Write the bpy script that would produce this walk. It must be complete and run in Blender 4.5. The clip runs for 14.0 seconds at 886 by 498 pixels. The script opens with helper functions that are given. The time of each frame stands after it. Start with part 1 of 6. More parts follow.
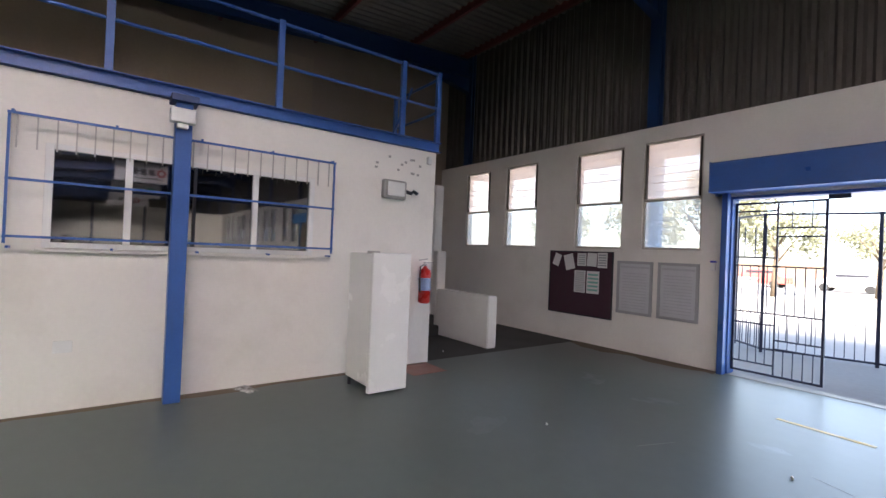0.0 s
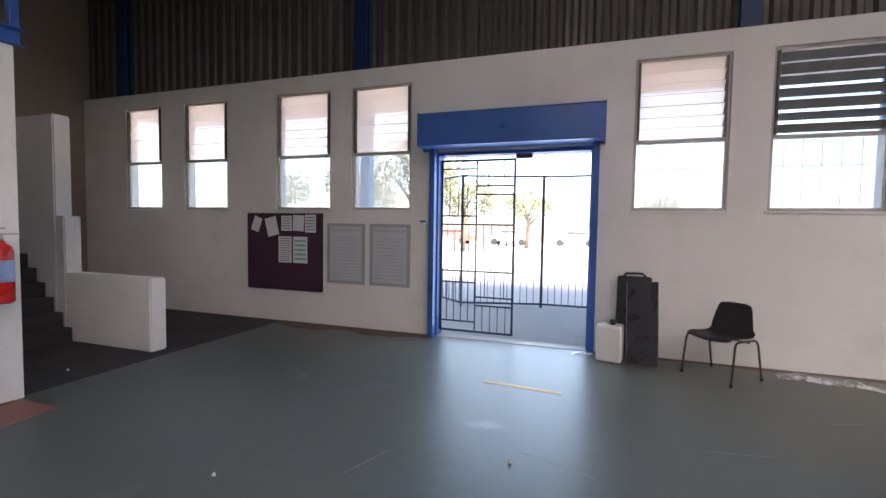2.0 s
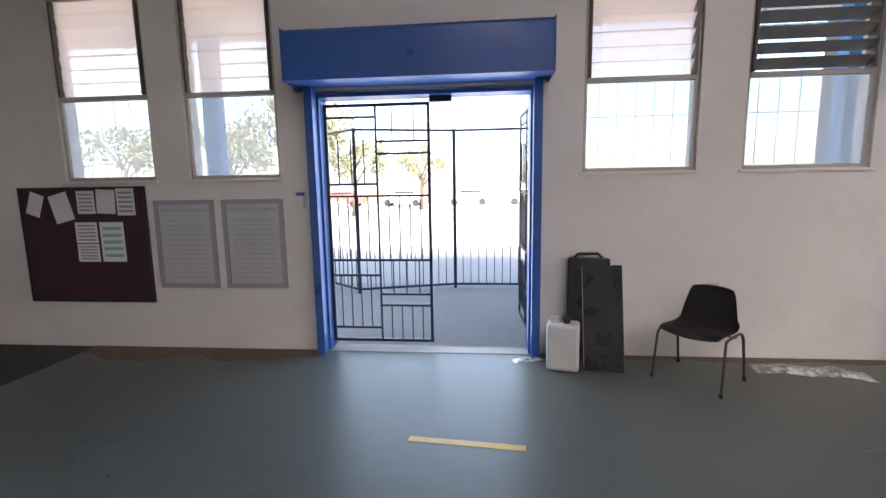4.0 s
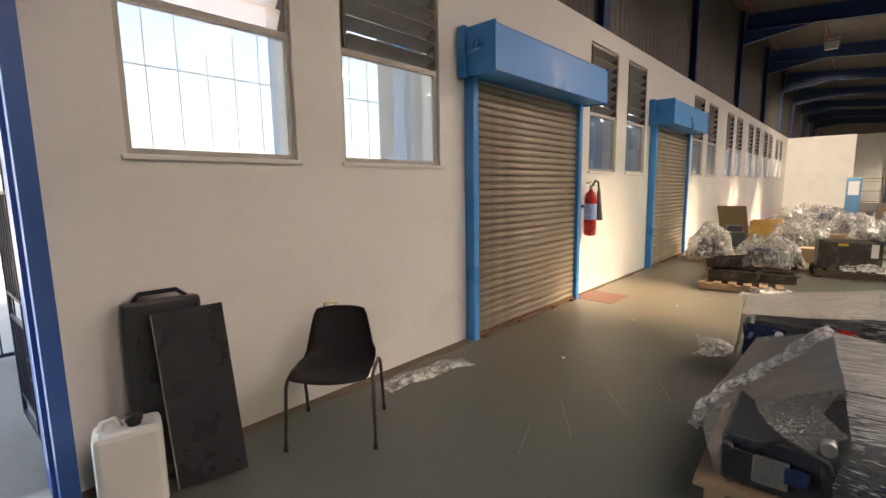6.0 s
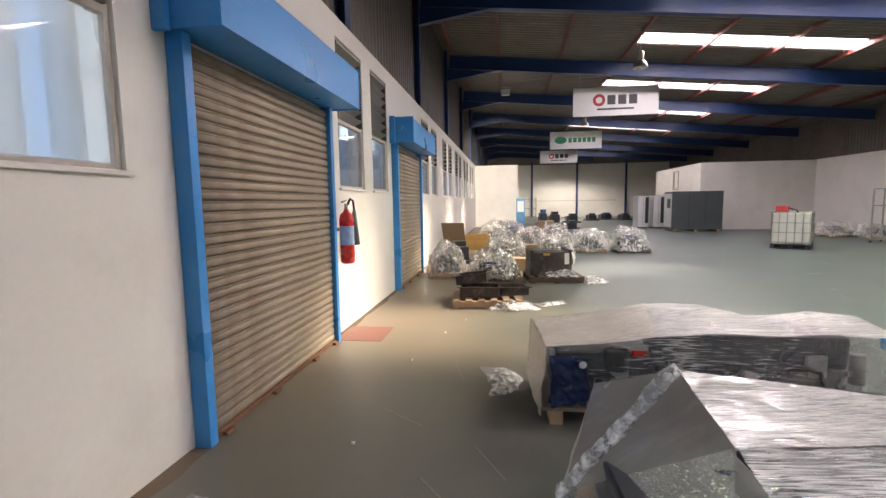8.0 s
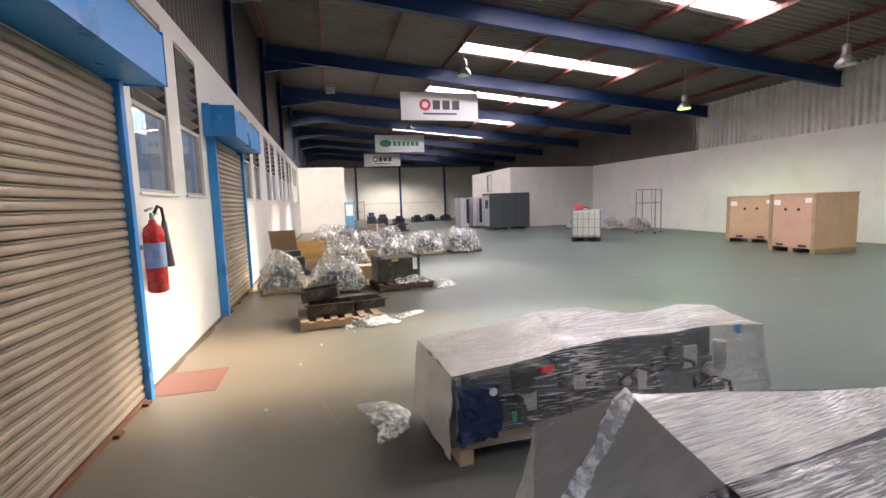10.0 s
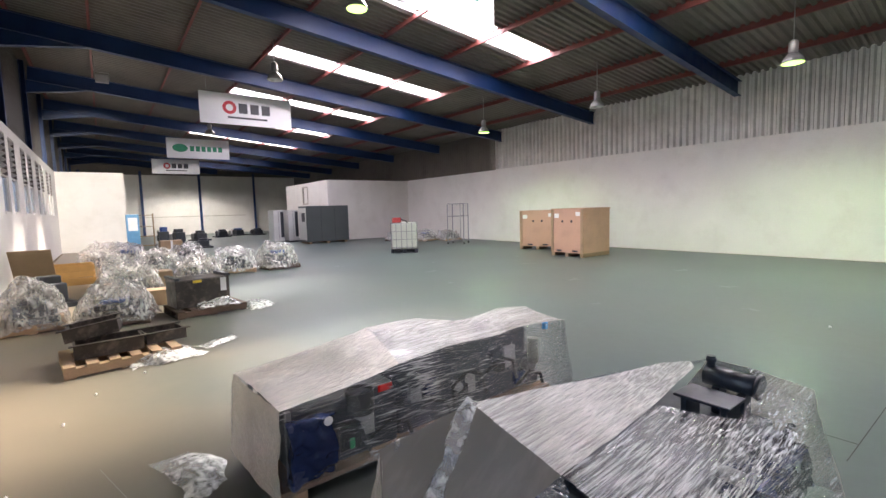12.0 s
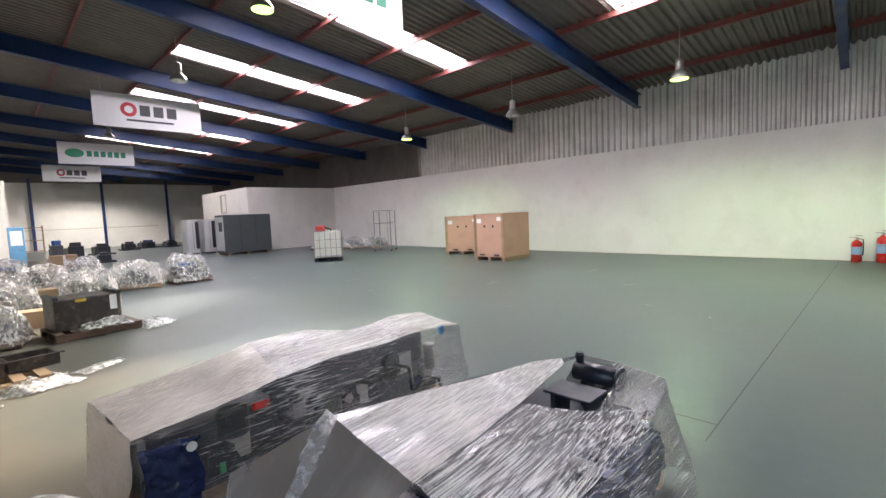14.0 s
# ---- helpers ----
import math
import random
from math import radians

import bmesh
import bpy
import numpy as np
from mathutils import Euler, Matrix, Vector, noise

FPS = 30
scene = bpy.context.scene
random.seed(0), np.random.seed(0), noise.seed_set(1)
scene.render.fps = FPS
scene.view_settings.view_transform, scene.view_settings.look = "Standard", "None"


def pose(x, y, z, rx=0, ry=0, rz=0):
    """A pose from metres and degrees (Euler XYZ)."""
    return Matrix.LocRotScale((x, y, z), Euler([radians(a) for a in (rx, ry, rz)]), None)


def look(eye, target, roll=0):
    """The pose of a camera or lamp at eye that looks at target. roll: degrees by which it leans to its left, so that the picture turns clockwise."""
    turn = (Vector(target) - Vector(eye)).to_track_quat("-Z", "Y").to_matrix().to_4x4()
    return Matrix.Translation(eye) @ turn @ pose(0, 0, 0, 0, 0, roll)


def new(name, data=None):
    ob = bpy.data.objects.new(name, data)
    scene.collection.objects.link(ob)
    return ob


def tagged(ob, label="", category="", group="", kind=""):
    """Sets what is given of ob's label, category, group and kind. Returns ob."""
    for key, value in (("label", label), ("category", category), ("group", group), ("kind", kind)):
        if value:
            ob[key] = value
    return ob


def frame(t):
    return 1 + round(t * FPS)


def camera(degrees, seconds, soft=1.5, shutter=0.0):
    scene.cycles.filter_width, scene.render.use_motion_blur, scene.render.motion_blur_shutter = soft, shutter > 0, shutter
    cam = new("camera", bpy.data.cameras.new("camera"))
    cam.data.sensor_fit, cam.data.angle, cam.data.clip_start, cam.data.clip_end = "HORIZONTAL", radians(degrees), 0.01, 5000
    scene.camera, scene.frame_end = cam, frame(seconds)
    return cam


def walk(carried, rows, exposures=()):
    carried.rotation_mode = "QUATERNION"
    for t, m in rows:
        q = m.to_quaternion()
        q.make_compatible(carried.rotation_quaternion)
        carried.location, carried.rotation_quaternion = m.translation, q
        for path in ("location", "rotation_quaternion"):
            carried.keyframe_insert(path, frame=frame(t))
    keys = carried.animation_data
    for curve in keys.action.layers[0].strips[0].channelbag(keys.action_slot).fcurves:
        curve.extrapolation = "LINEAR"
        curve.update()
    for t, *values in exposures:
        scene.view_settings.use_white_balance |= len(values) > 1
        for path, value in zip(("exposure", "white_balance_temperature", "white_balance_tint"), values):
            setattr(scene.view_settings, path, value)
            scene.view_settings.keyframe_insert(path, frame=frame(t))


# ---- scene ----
cam = camera(89.1, 14.0)
PATH = [
    (0, (0.222, -7.324, 1.606), (-1.382, -6.129, 1.621), 2.4),
    (0.5, (0.099, -7.03, 1.589), (-1.142, -5.462, 1.588), 1.7),
    (1, (-0.006, -6.669, 1.601), (-0.951, -4.906, 1.562), 1.2),
    (1.5, (-0.199, -6.35, 1.572), (-1.0, -4.519, 1.498), 1.2),
    (2, (-0.386, -6.013, 1.575), (-1.038, -4.126, 1.473), 0.9),
    (2.2, (-0.464, -5.888, 1.575), (-1.067, -3.984, 1.458), 0.4),
    (4.3, (-1.0, -4.163, 1.704), (-0.99, -2.184, 1.417), -0.6),
    (4.5, (-1.048, -4.011, 1.686), (-0.863, -2.04, 1.403), -0.4),
    (5, (-1.107, -3.594, 1.583), (-0.391, -1.743, 1.333), -1.2),
    (5.5, (-0.943, -3.235, 1.594), (0.146, -1.579, 1.328), -2.0),
    (6, (-0.698, -2.943, 1.589), (0.76, -1.6, 1.32), -0.9),
    (6.5, (-0.451, -2.678, 1.599), (1.264, -1.68, 1.349), -0.5),
    (7, (-0.158, -2.457, 1.597), (1.677, -1.694, 1.37), -1.5),
    (7.5, (0.08, -2.272, 1.59), (1.993, -1.73, 1.372), -0.9),
    (8, (0.257, -2.069, 1.6), (2.225, -1.781, 1.394), -0.9),
    (8.2, (0.327, -1.998, 1.62), (2.307, -1.812, 1.409), -0.9),
    (10.3, (0.995, -1.674, 1.618), (2.909, -2.22, 1.414), -2.0),
    (10.5, (1.037, -1.689, 1.612), (2.937, -2.28, 1.413), -2.0),
    (11, (1.086, -1.67, 1.612), (2.903, -2.483, 1.419), -1.8),
    (11.5, (1.098, -1.668, 1.608), (2.798, -2.704, 1.42), -1.7),
    (12, (1.09, -1.671, 1.607), (2.683, -2.867, 1.43), -1.6),
    (12.5, (1.049, -1.695, 1.609), (2.57, -2.983, 1.441), -1.8),
    (13, (0.992, -1.765, 1.602), (2.426, -3.149, 1.44), -1.9),
    (13.5, (0.936, -1.844, 1.604), (2.328, -3.27, 1.441), -2.0),
    (14, (0.893, -1.941, 1.593), (2.298, -3.356, 1.435), -2.4),
]
walk(cam, [(t, look(e, a, r)) for t, e, a, r in PATH], exposures=[(0.0, 2.5, 6500, 15), (2.2, 2.45, 6450, 15), (4.5, 2.4, 6500, 15), (5.0, 2.4, 6700, 15), (5.6, 2.25, 7800, 13), (6.0, 2.42, 7900, 12), (7.0, 2.72, 7100, 12), (8.0, 2.72, 6800, 12), (11.0, 2.85, 6350, 12), (14.0, 2.85, 6250, 12)])


# ---- world, sun, exposure ----
world = bpy.data.worlds.new("sky")
scene.world = world
world.use_nodes = True
wn = world.node_tree.nodes
sky = wn.new("ShaderNodeTexSky")
sky.sky_type = "NISHITA"
sky.sun_disc = False
sky.sun_elevation = radians(39)
sky.sun_rotation = radians(151)
sky.air_density = 1.0
sky.dust_density = 2.0
wn["Background"].inputs[1].default_value = 0.14
world.node_tree.links.new(sky.outputs[0], wn["Background"].inputs[0])
sun = new("sun", bpy.data.lights.new("sun", "SUN"))
sun.data.energy = 5.0
sun.data.angle = radians(13)
sun.data.color = (1.0, 0.93, 0.82)
sun.matrix_world = look((3.3, -6.0, 5.5), (0, 0, 0))


# ---- materials ----
def material(name, colour, rough=0.6, metal=0.0, scale=6.0, amount=0.15, fine=60.0, bump=0.05, spec=0.5, stain=None, stain_scale=0.7, stain_amount=0.3, vary=0.0, soft_stain=False, dust=None):
    """A surface with variation at two scales, a fine relief and, where given, stains."""
    m = bpy.data.materials.new(name)
    m.use_nodes = True
    t = m.node_tree
    n, l = t.nodes, t.links
    b = n["Principled BSDF"]
    b.inputs["Metallic"].default_value = metal
    b.inputs["Specular IOR Level"].default_value = spec
    co = n.new("ShaderNodeTexCoord")
    big = n.new("ShaderNodeTexNoise")
    big.inputs["Scale"].default_value = scale
    big.inputs["Detail"].default_value = 2 if soft_stain else 5
    sm = n.new("ShaderNodeTexNoise")
    sm.inputs["Scale"].default_value = fine
    sm.inputs["Detail"].default_value = 4
    for x in (big, sm):
        l.new(co.outputs["Object"], x.inputs["Vector"])
    add = n.new("ShaderNodeMath")
    add.operation = "MULTIPLY_ADD"
    add.inputs[1].default_value = 0.4
    l.new(sm.outputs["Fac"], add.inputs[0])
    l.new(big.outputs["Fac"], add.inputs[2])
    rng = n.new("ShaderNodeMapRange")
    rng.inputs["From Min"].default_value = 0.4
    rng.inputs["From Max"].default_value = 1.0
    rng.inputs["To Min"].default_value = 1 - amount
    rng.inputs["To Max"].default_value = 1 + amount
    l.new(add.outputs[0], rng.inputs["Value"])
    last = rng.outputs[0]
    if vary:
        info = n.new("ShaderNodeObjectInfo")
        vr = n.new("ShaderNodeMapRange")
        vr.inputs["To Min"].default_value = 1 - vary
        vr.inputs["To Max"].default_value = 1 + vary
        l.new(info.outputs["Random"], vr.inputs["Value"])
        mm = n.new("ShaderNodeMath")
        mm.operation = "MULTIPLY"
        l.new(last, mm.inputs[0])
        l.new(vr.outputs[0], mm.inputs[1])
        last = mm.outputs[0]
    hue = n.new("ShaderNodeHueSaturation")
    hue.inputs["Color"].default_value = (*colour, 1)
    l.new(last, hue.inputs["Value"])
    col = hue.outputs[0]
    if stain:
        st = n.new("ShaderNodeTexNoise")
        st.inputs["Scale"].default_value = stain_scale
        st.inputs["Detail"].default_value = 1.5 if soft_stain else 8
        st.inputs["Roughness"].default_value = 0.65
        l.new(co.outputs["Object"], st.inputs["Vector"])
        sr = n.new("ShaderNodeMapRange")
        sr.inputs["From Min"].default_value = 0.25 if soft_stain else 0.5
        sr.inputs["From Max"].default_value = 0.8 if soft_stain else 0.75
        sr.inputs["To Max"].default_value = stain_amount
        l.new(st.outputs["Fac"], sr.inputs["Value"])
        mix = n.new("ShaderNodeMix")
        mix.data_type = "RGBA"
        mix.inputs["B"].default_value = (*stain, 1)
        l.new(sr.outputs[0], mix.inputs["Factor"])
        l.new(col, mix.inputs["A"])
        col = mix.outputs["Result"]
    # Pale band toward the north wall and east: dust plus painted-in sunlight.
    if dust:
        sp = n.new("ShaderNodeSeparateXYZ")
        l.new(co.outputs["Object"], sp.inputs[0])
        wob = n.new("ShaderNodeTexNoise")
        wob.inputs["Scale"].default_value = 0.55
        wob.inputs["Detail"].default_value = 6
        l.new(co.outputs["Object"], wob.inputs["Vector"])
        ya = n.new("ShaderNodeMath")
        ya.operation = "MULTIPLY_ADD"
        ya.inputs[1].default_value = 3.2
        l.new(wob.outputs["Fac"], ya.inputs[0])
        l.new(sp.outputs[1], ya.inputs[2])
        yr = n.new("ShaderNodeMapRange")
        yr.interpolation_type = "SMOOTHSTEP"
        yr.inputs["From Min"].default_value = -2.6
        yr.inputs["From Max"].default_value = 1.7
        l.new(ya.outputs[0], yr.inputs["Value"])
        xr = n.new("ShaderNodeMapRange")
        xr.interpolation_type = "SMOOTHSTEP"
        xr.inputs["From Min"].default_value = 0.5
        xr.inputs["From Max"].default_value = 6.5
        xr.inputs["To Min"].default_value = 0.12
        l.new(sp.outputs[0], xr.inputs["Value"])
        mu = n.new("ShaderNodeMath")
        mu.operation = "MULTIPLY"
        l.new(yr.outputs[0], mu.inputs[0])
        l.new(xr.outputs[0], mu.inputs[1])
        dm = n.new("ShaderNodeMix")
        dm.data_type = "RGBA"
        dm.inputs["B"].default_value = (*dust, 1)
        l.new(mu.outputs[0], dm.inputs["Factor"])
        l.new(col, dm.inputs["A"])
        col = dm.outputs["Result"]
    l.new(col, b.inputs["Base Color"])
    rr = n.new("ShaderNodeMapRange")
    rr.inputs["From Min"].default_value = 0.3
    rr.inputs["From Max"].default_value = 0.7
    rr.inputs["To Min"].default_value = max(0.02, rough - 0.12)
    rr.inputs["To Max"].default_value = min(1.0, rough + 0.12)
    l.new(big.outputs["Fac"], rr.inputs["Value"])
    if soft_stain:
        b.inputs["Roughness"].default_value = rough
    else:
        l.new(rr.outputs[0], b.inputs["Roughness"])
    bp = n.new("ShaderNodeBump")
    bp.inputs["Strength"].default_value = bump
    bp.inputs["Distance"].default_value = 0.02
    l.new(add.outputs[0], bp.inputs["Height"])
    if not soft_stain:
        l.new(bp.outputs[0], b.inputs["Normal"])
    return m


def sheen(n, l, base, normal=None):
    """Gloss that grows towards grazing angles, the same on both sides of a thin sheet."""
    lw = n.new("ShaderNodeLayerWeight")
    lw.inputs["Blend"].default_value = 0.5
    if normal is not None:
        l.new(normal, lw.inputs["Normal"])
    pw = n.new("ShaderNodeMath")
    pw.operation = "POWER"
    pw.inputs[1].default_value = 4.0
    l.new(lw.outputs["Facing"], pw.inputs[0])
    ma = n.new("ShaderNodeMath")
    ma.operation = "MULTIPLY_ADD"
    ma.use_clamp = True
    ma.inputs[1].default_value = 0.7
    ma.inputs[2].default_value = base
    l.new(pw.outputs[0], ma.inputs[0])
    return ma.outputs[0]


def pane_glass(name, tint=(1, 1, 1), clear=0.9, rough=0.02, dust=0.0, gloss=0.05):
    """Thin glass: mostly clear, with a gloss that grows at grazing angles."""
    m = bpy.data.materials.new(name)
    m.use_nodes = True
    n, l = m.node_tree.nodes, m.node_tree.links
    n.remove(n["Principled BSDF"])
    tr = n.new("ShaderNodeBsdfTransparent")
    tr.inputs[0].default_value = (*[c * clear for c in tint], 1)
    gl = n.new("ShaderNodeBsdfGlossy")
    gl.inputs["Roughness"].default_value = rough
    mx = n.new("ShaderNodeMixShader")
    l.new(sheen(n, l, gloss), mx.inputs[0])
    film = n.new("ShaderNodeBsdfTranslucent")
    film.inputs[0].default_value = (0.85, 0.84, 0.80, 1)
    veil = n.new("ShaderNodeMixShader")
    veil.inputs[0].default_value = dust
    l.new(tr.outputs[0], veil.inputs[1])
    l.new(film.outputs[0], veil.inputs[2])
    l.new(veil.outputs[0], mx.inputs[1])
    l.new(gl.outputs[0], mx.inputs[2])
    l.new(mx.outputs[0], n["Material Output"].inputs[0])
    return m


def translucent_sheet(name, colour, clear):
    """Milky roof-light sheet that lets light through and scatters it."""
    m = bpy.data.materials.new(name)
    m.use_nodes = True
    n, l = m.node_tree.nodes, m.node_tree.links
    n.remove(n["Principled BSDF"])
    tr = n.new("ShaderNodeBsdfTransparent")
    tr.inputs[0].default_value = (*colour, 1)
    tl = n.new("ShaderNodeBsdfTranslucent")
    tl.inputs[0].default_value = (*colour, 1)
    mx = n.new("ShaderNodeMixShader")
    mx.inputs[0].default_value = clear
    l.new(tl.outputs[0], mx.inputs[1])
    l.new(tr.outputs[0], mx.inputs[2])
    l.new(mx.outputs[0], n["Material Output"].inputs[0])
    return m


def glowing(name, colour, strength):
    m = bpy.data.materials.new(name)
    m.use_nodes = True
    b = m.node_tree.nodes["Principled BSDF"]
    b.inputs["Base Color"].default_value = (*colour, 1)
    b.inputs["Emission Color"].default_value = (*colour, 1)
    b.inputs["Emission Strength"].default_value = strength
    return m


WALL = material("white_wall_paint", (0.78, 0.75, 0.70), 0.55, scale=0.8, amount=0.06, fine=25, bump=0.08, stain=(0.42, 0.36, 0.28), stain_scale=1.3, stain_amount=0.20)
# The dust colour is raised to carry the sunlit look by the north wall.
FLOOR = material("painted_floor", (0.080, 0.105, 0.102), 0.36, scale=0.35, amount=0.16, fine=7, bump=0.014, spec=0.26, stain=(0.15, 0.125, 0.095), stain_scale=0.3, stain_amount=0.30, soft_stain=True, dust=(0.25, 0.20, 0.145))
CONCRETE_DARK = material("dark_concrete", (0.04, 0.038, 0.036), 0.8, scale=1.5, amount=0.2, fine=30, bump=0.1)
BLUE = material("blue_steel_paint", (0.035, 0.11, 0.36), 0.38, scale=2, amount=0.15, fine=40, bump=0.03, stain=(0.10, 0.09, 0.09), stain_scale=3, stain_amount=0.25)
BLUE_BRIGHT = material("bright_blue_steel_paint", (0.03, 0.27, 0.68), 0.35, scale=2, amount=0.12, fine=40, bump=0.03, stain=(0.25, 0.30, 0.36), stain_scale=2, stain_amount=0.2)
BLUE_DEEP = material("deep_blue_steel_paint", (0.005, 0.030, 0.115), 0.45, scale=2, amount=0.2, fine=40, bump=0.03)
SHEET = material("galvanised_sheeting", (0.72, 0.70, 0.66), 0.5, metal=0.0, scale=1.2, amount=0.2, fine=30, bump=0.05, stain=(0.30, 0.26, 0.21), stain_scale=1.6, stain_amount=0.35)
# Darker than SHEET: the shade under the north roof is put into this colour.
SHEET_NORTH_SHADED = material("shade_darkened_sheeting", (0.098, 0.088, 0.078), 0.5, metal=0.25, scale=1.2, amount=0.2, fine=30, bump=0.05, stain=(0.07, 0.055, 0.045), stain_scale=1.0, stain_amount=0.6)
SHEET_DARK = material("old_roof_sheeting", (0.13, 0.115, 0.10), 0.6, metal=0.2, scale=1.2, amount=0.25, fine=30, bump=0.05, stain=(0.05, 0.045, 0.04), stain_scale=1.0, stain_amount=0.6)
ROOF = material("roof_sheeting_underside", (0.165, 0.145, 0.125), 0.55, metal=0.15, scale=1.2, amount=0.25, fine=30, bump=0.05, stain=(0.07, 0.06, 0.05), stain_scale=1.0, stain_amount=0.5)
PURLIN = material("red_oxide_steel", (0.19, 0.055, 0.045), 0.6, scale=3, amount=0.2, fine=40, bump=0.04)
SLAT = material("shutter_slat_steel", (0.40, 0.33, 0.25), 0.5, metal=0.25, scale=3, amount=0.15, fine=40, bump=0.04, stain=(0.20, 0.13, 0.08), stain_scale=2.5, stain_amount=0.5)
FRAME = material("window_frame_paint", (0.50, 0.46, 0.40), 0.5, scale=4, amount=0.15, fine=40, bump=0.05, stain=(0.2, 0.12, 0.07), stain_scale=4, stain_amount=0.5)
FRAME_DARK = material("bronze_louvre_frame", (0.10, 0.08, 0.065), 0.5, scale=4, amount=0.2, fine=40)
BLACK_STEEL = material("black_painted_steel", (0.02, 0.022, 0.03), 0.45, scale=4, amount=0.2, fine=50)
WHITE_ENAMEL = material("white_enamel", (0.78, 0.78, 0.76), 0.22, scale=2, amount=0.04, fine=20, bump=0.01)
GLASS = pane_glass("window_glass", dust=0.28)
GLASS_DARK = pane_glass("office_glass", (0.6, 0.62, 0.66), 0.55, 0.03, gloss=0.30)
ROOFLIGHT = translucent_sheet("rooflight_fibreglass", (1.0, 0.95, 0.88), 0.86)
# Made to pass no direct sun, which keeps sun patches off below.
ROOFLIGHT_NO_SUN = translucent_sheet("no_direct_sun_rooflight", (0.80, 0.76, 0.68), 0.0)
GROUND = material("outdoor_concrete", (0.36, 0.34, 0.30), 0.85, scale=0.4, amount=0.15, fine=12, bump=0.05)
ASPHALT = material("pale_yard_paving", (0.42, 0.40, 0.36), 0.9, scale=0.3, amount=0.15, fine=12, bump=0.05)
BRICK = material("brown_face_brick", (0.45, 0.33, 0.26), 0.8, scale=5, amount=0.2, fine=60, bump=0.1, vary=0.25)
MORTAR = material("grey_mortar", (0.25, 0.23, 0.22), 0.9, scale=5, amount=0.1, fine=60)


# ---- mesh helpers ----
def box(bm, x0, x1, y0, y1, z0, z1, m=None, bevel=0.0):
    """Adds a box to bm; m is an extra pose for it."""
    xs, ys, zs = sorted((x0, x1)), sorted((y0, y1)), sorted((z0, z1))
    v = [bm.verts.new((x, y, z)) for x in xs for y in ys for z in zs]
    faces = [bm.faces.new([v[i] for i in q]) for q in ((0, 1, 3, 2), (4, 6, 7, 5), (0, 4, 5, 1), (2, 3, 7, 6), (0, 2, 6, 4), (1, 5, 7, 3))]
    if bevel:
        edges = {e for f in faces for e in f.edges}
        r = bmesh.ops.bevel(bm, geom=list(edges), offset=bevel, segments=2, profile=0.5, affect="EDGES")
        v = list({w for f in r["faces"] for w in f.verts} | {w for w in v if w.is_valid})
    if m is not None:
        bmesh.ops.transform(bm, matrix=m, verts=v)
    return v


def rod(bm, a, b, r, n=8, r2=None):
    """Adds a round bar from a to b."""
    a, b = Vector(a), Vector(b)
    d = b - a
    q = d.to_track_quat("Z", "Y").to_matrix().to_4x4()
    res = bmesh.ops.create_cone(bm, cap_ends=True, segments=n, radius1=r, radius2=r if r2 is None else r2, depth=d.length,
                                matrix=Matrix.Translation((a + b) / 2) @ q)
    for f in {f for w in res["verts"] for f in w.link_faces}:
        f.smooth = len(f.verts) == 4
    return res["verts"]


def tube(bm, pts, r, n=8):
    """Adds a round tube along a line of points."""
    pts = [Vector(p) for p in pts]
    rings = []
    for i, p in enumerate(pts):
        d = (pts[min(i + 1, len(pts) - 1)] - pts[max(i - 1, 0)]).normalized()
        u = d.orthogonal().normalized() if i == 0 else (u - d * u.dot(d)).normalized()
        w = d.cross(u)
        rings.append([bm.verts.new(p + r * (math.cos(2 * math.pi * k / n) * u + math.sin(2 * math.pi * k / n) * w)) for k in range(n)])
    for A, B in zip(rings, rings[1:]):
        for k in range(n):
            f = bm.faces.new((A[k], A[(k + 1) % n], B[(k + 1) % n], B[k]))
            f.smooth = True
    bm.faces.new(rings[0][::-1])
    bm.faces.new(rings[-1])


def lathe(bm, profile, n=20, m=Matrix()):
    """Adds a turned shape from (radius, height) pairs."""
    rings = [[bm.verts.new(m @ Vector((r * math.cos(2 * math.pi * k / n), r * math.sin(2 * math.pi * k / n), z))) for k in range(n)] for r, z in profile]
    for A, B in zip(rings, rings[1:]):
        for k in range(n):
            f = bm.faces.new((A[k], A[(k + 1) % n], B[(k + 1) % n], B[k]))
            f.smooth = True
    bm.faces.new(rings[0][::-1])
    bm.faces.new(rings[-1])


def part(name, bm, mat, parent=None, label=""):
    """Links a bmesh as one mesh object, under a thing or part if one is given."""
    bmesh.ops.recalc_face_normals(bm, faces=bm.faces)
    me = bpy.data.meshes.new(name)
    bm.to_mesh(me)
    bm.free()
    me.materials.append(mat)
    ob = new(name, me)
    ob.parent = parent
    if label:
        ob["label"] = label
    return ob


def thing(name, m, label, category, group="", kind=""):
    """An empty at the base of a thing, to parent its parts."""
    ob = new(name)
    ob.empty_display_size = 0.2
    ob.matrix_world = m
    return tagged(ob, label, category, group, kind)


def boxes(*specs, bevel=0.0):
    bm = bmesh.new()
    for s in specs:
        box(bm, *s, bevel=bevel)
    return bm


def structure(name, bm, mat, label, category):
    return tagged(part(name, bm, mat), label, category, kind="structure")


def corrugated(along, up, pitch, depth, thick=0.0):
    """A corrugated sheet as a bmesh: runs along x by `along`, stands up z by `up`, waves in y."""
    bm = bmesh.new()
    k = max(1, round(along / pitch))
    pitch = along / k
    rows = []
    for i in range(k + 1):
        for s, off in ((0.0, 0.0), (0.3, 0.0), (0.5, depth), (0.8, depth)) if i < k else ((0.0, 0.0),):
            x = (i + s) * pitch
            rows.append((bm.verts.new((x, off, 0)), bm.verts.new((x, off, up))))
    for a, b in zip(rows, rows[1:]):
        bm.faces.new((a[0], b[0], b[1], a[1]))
    return bm


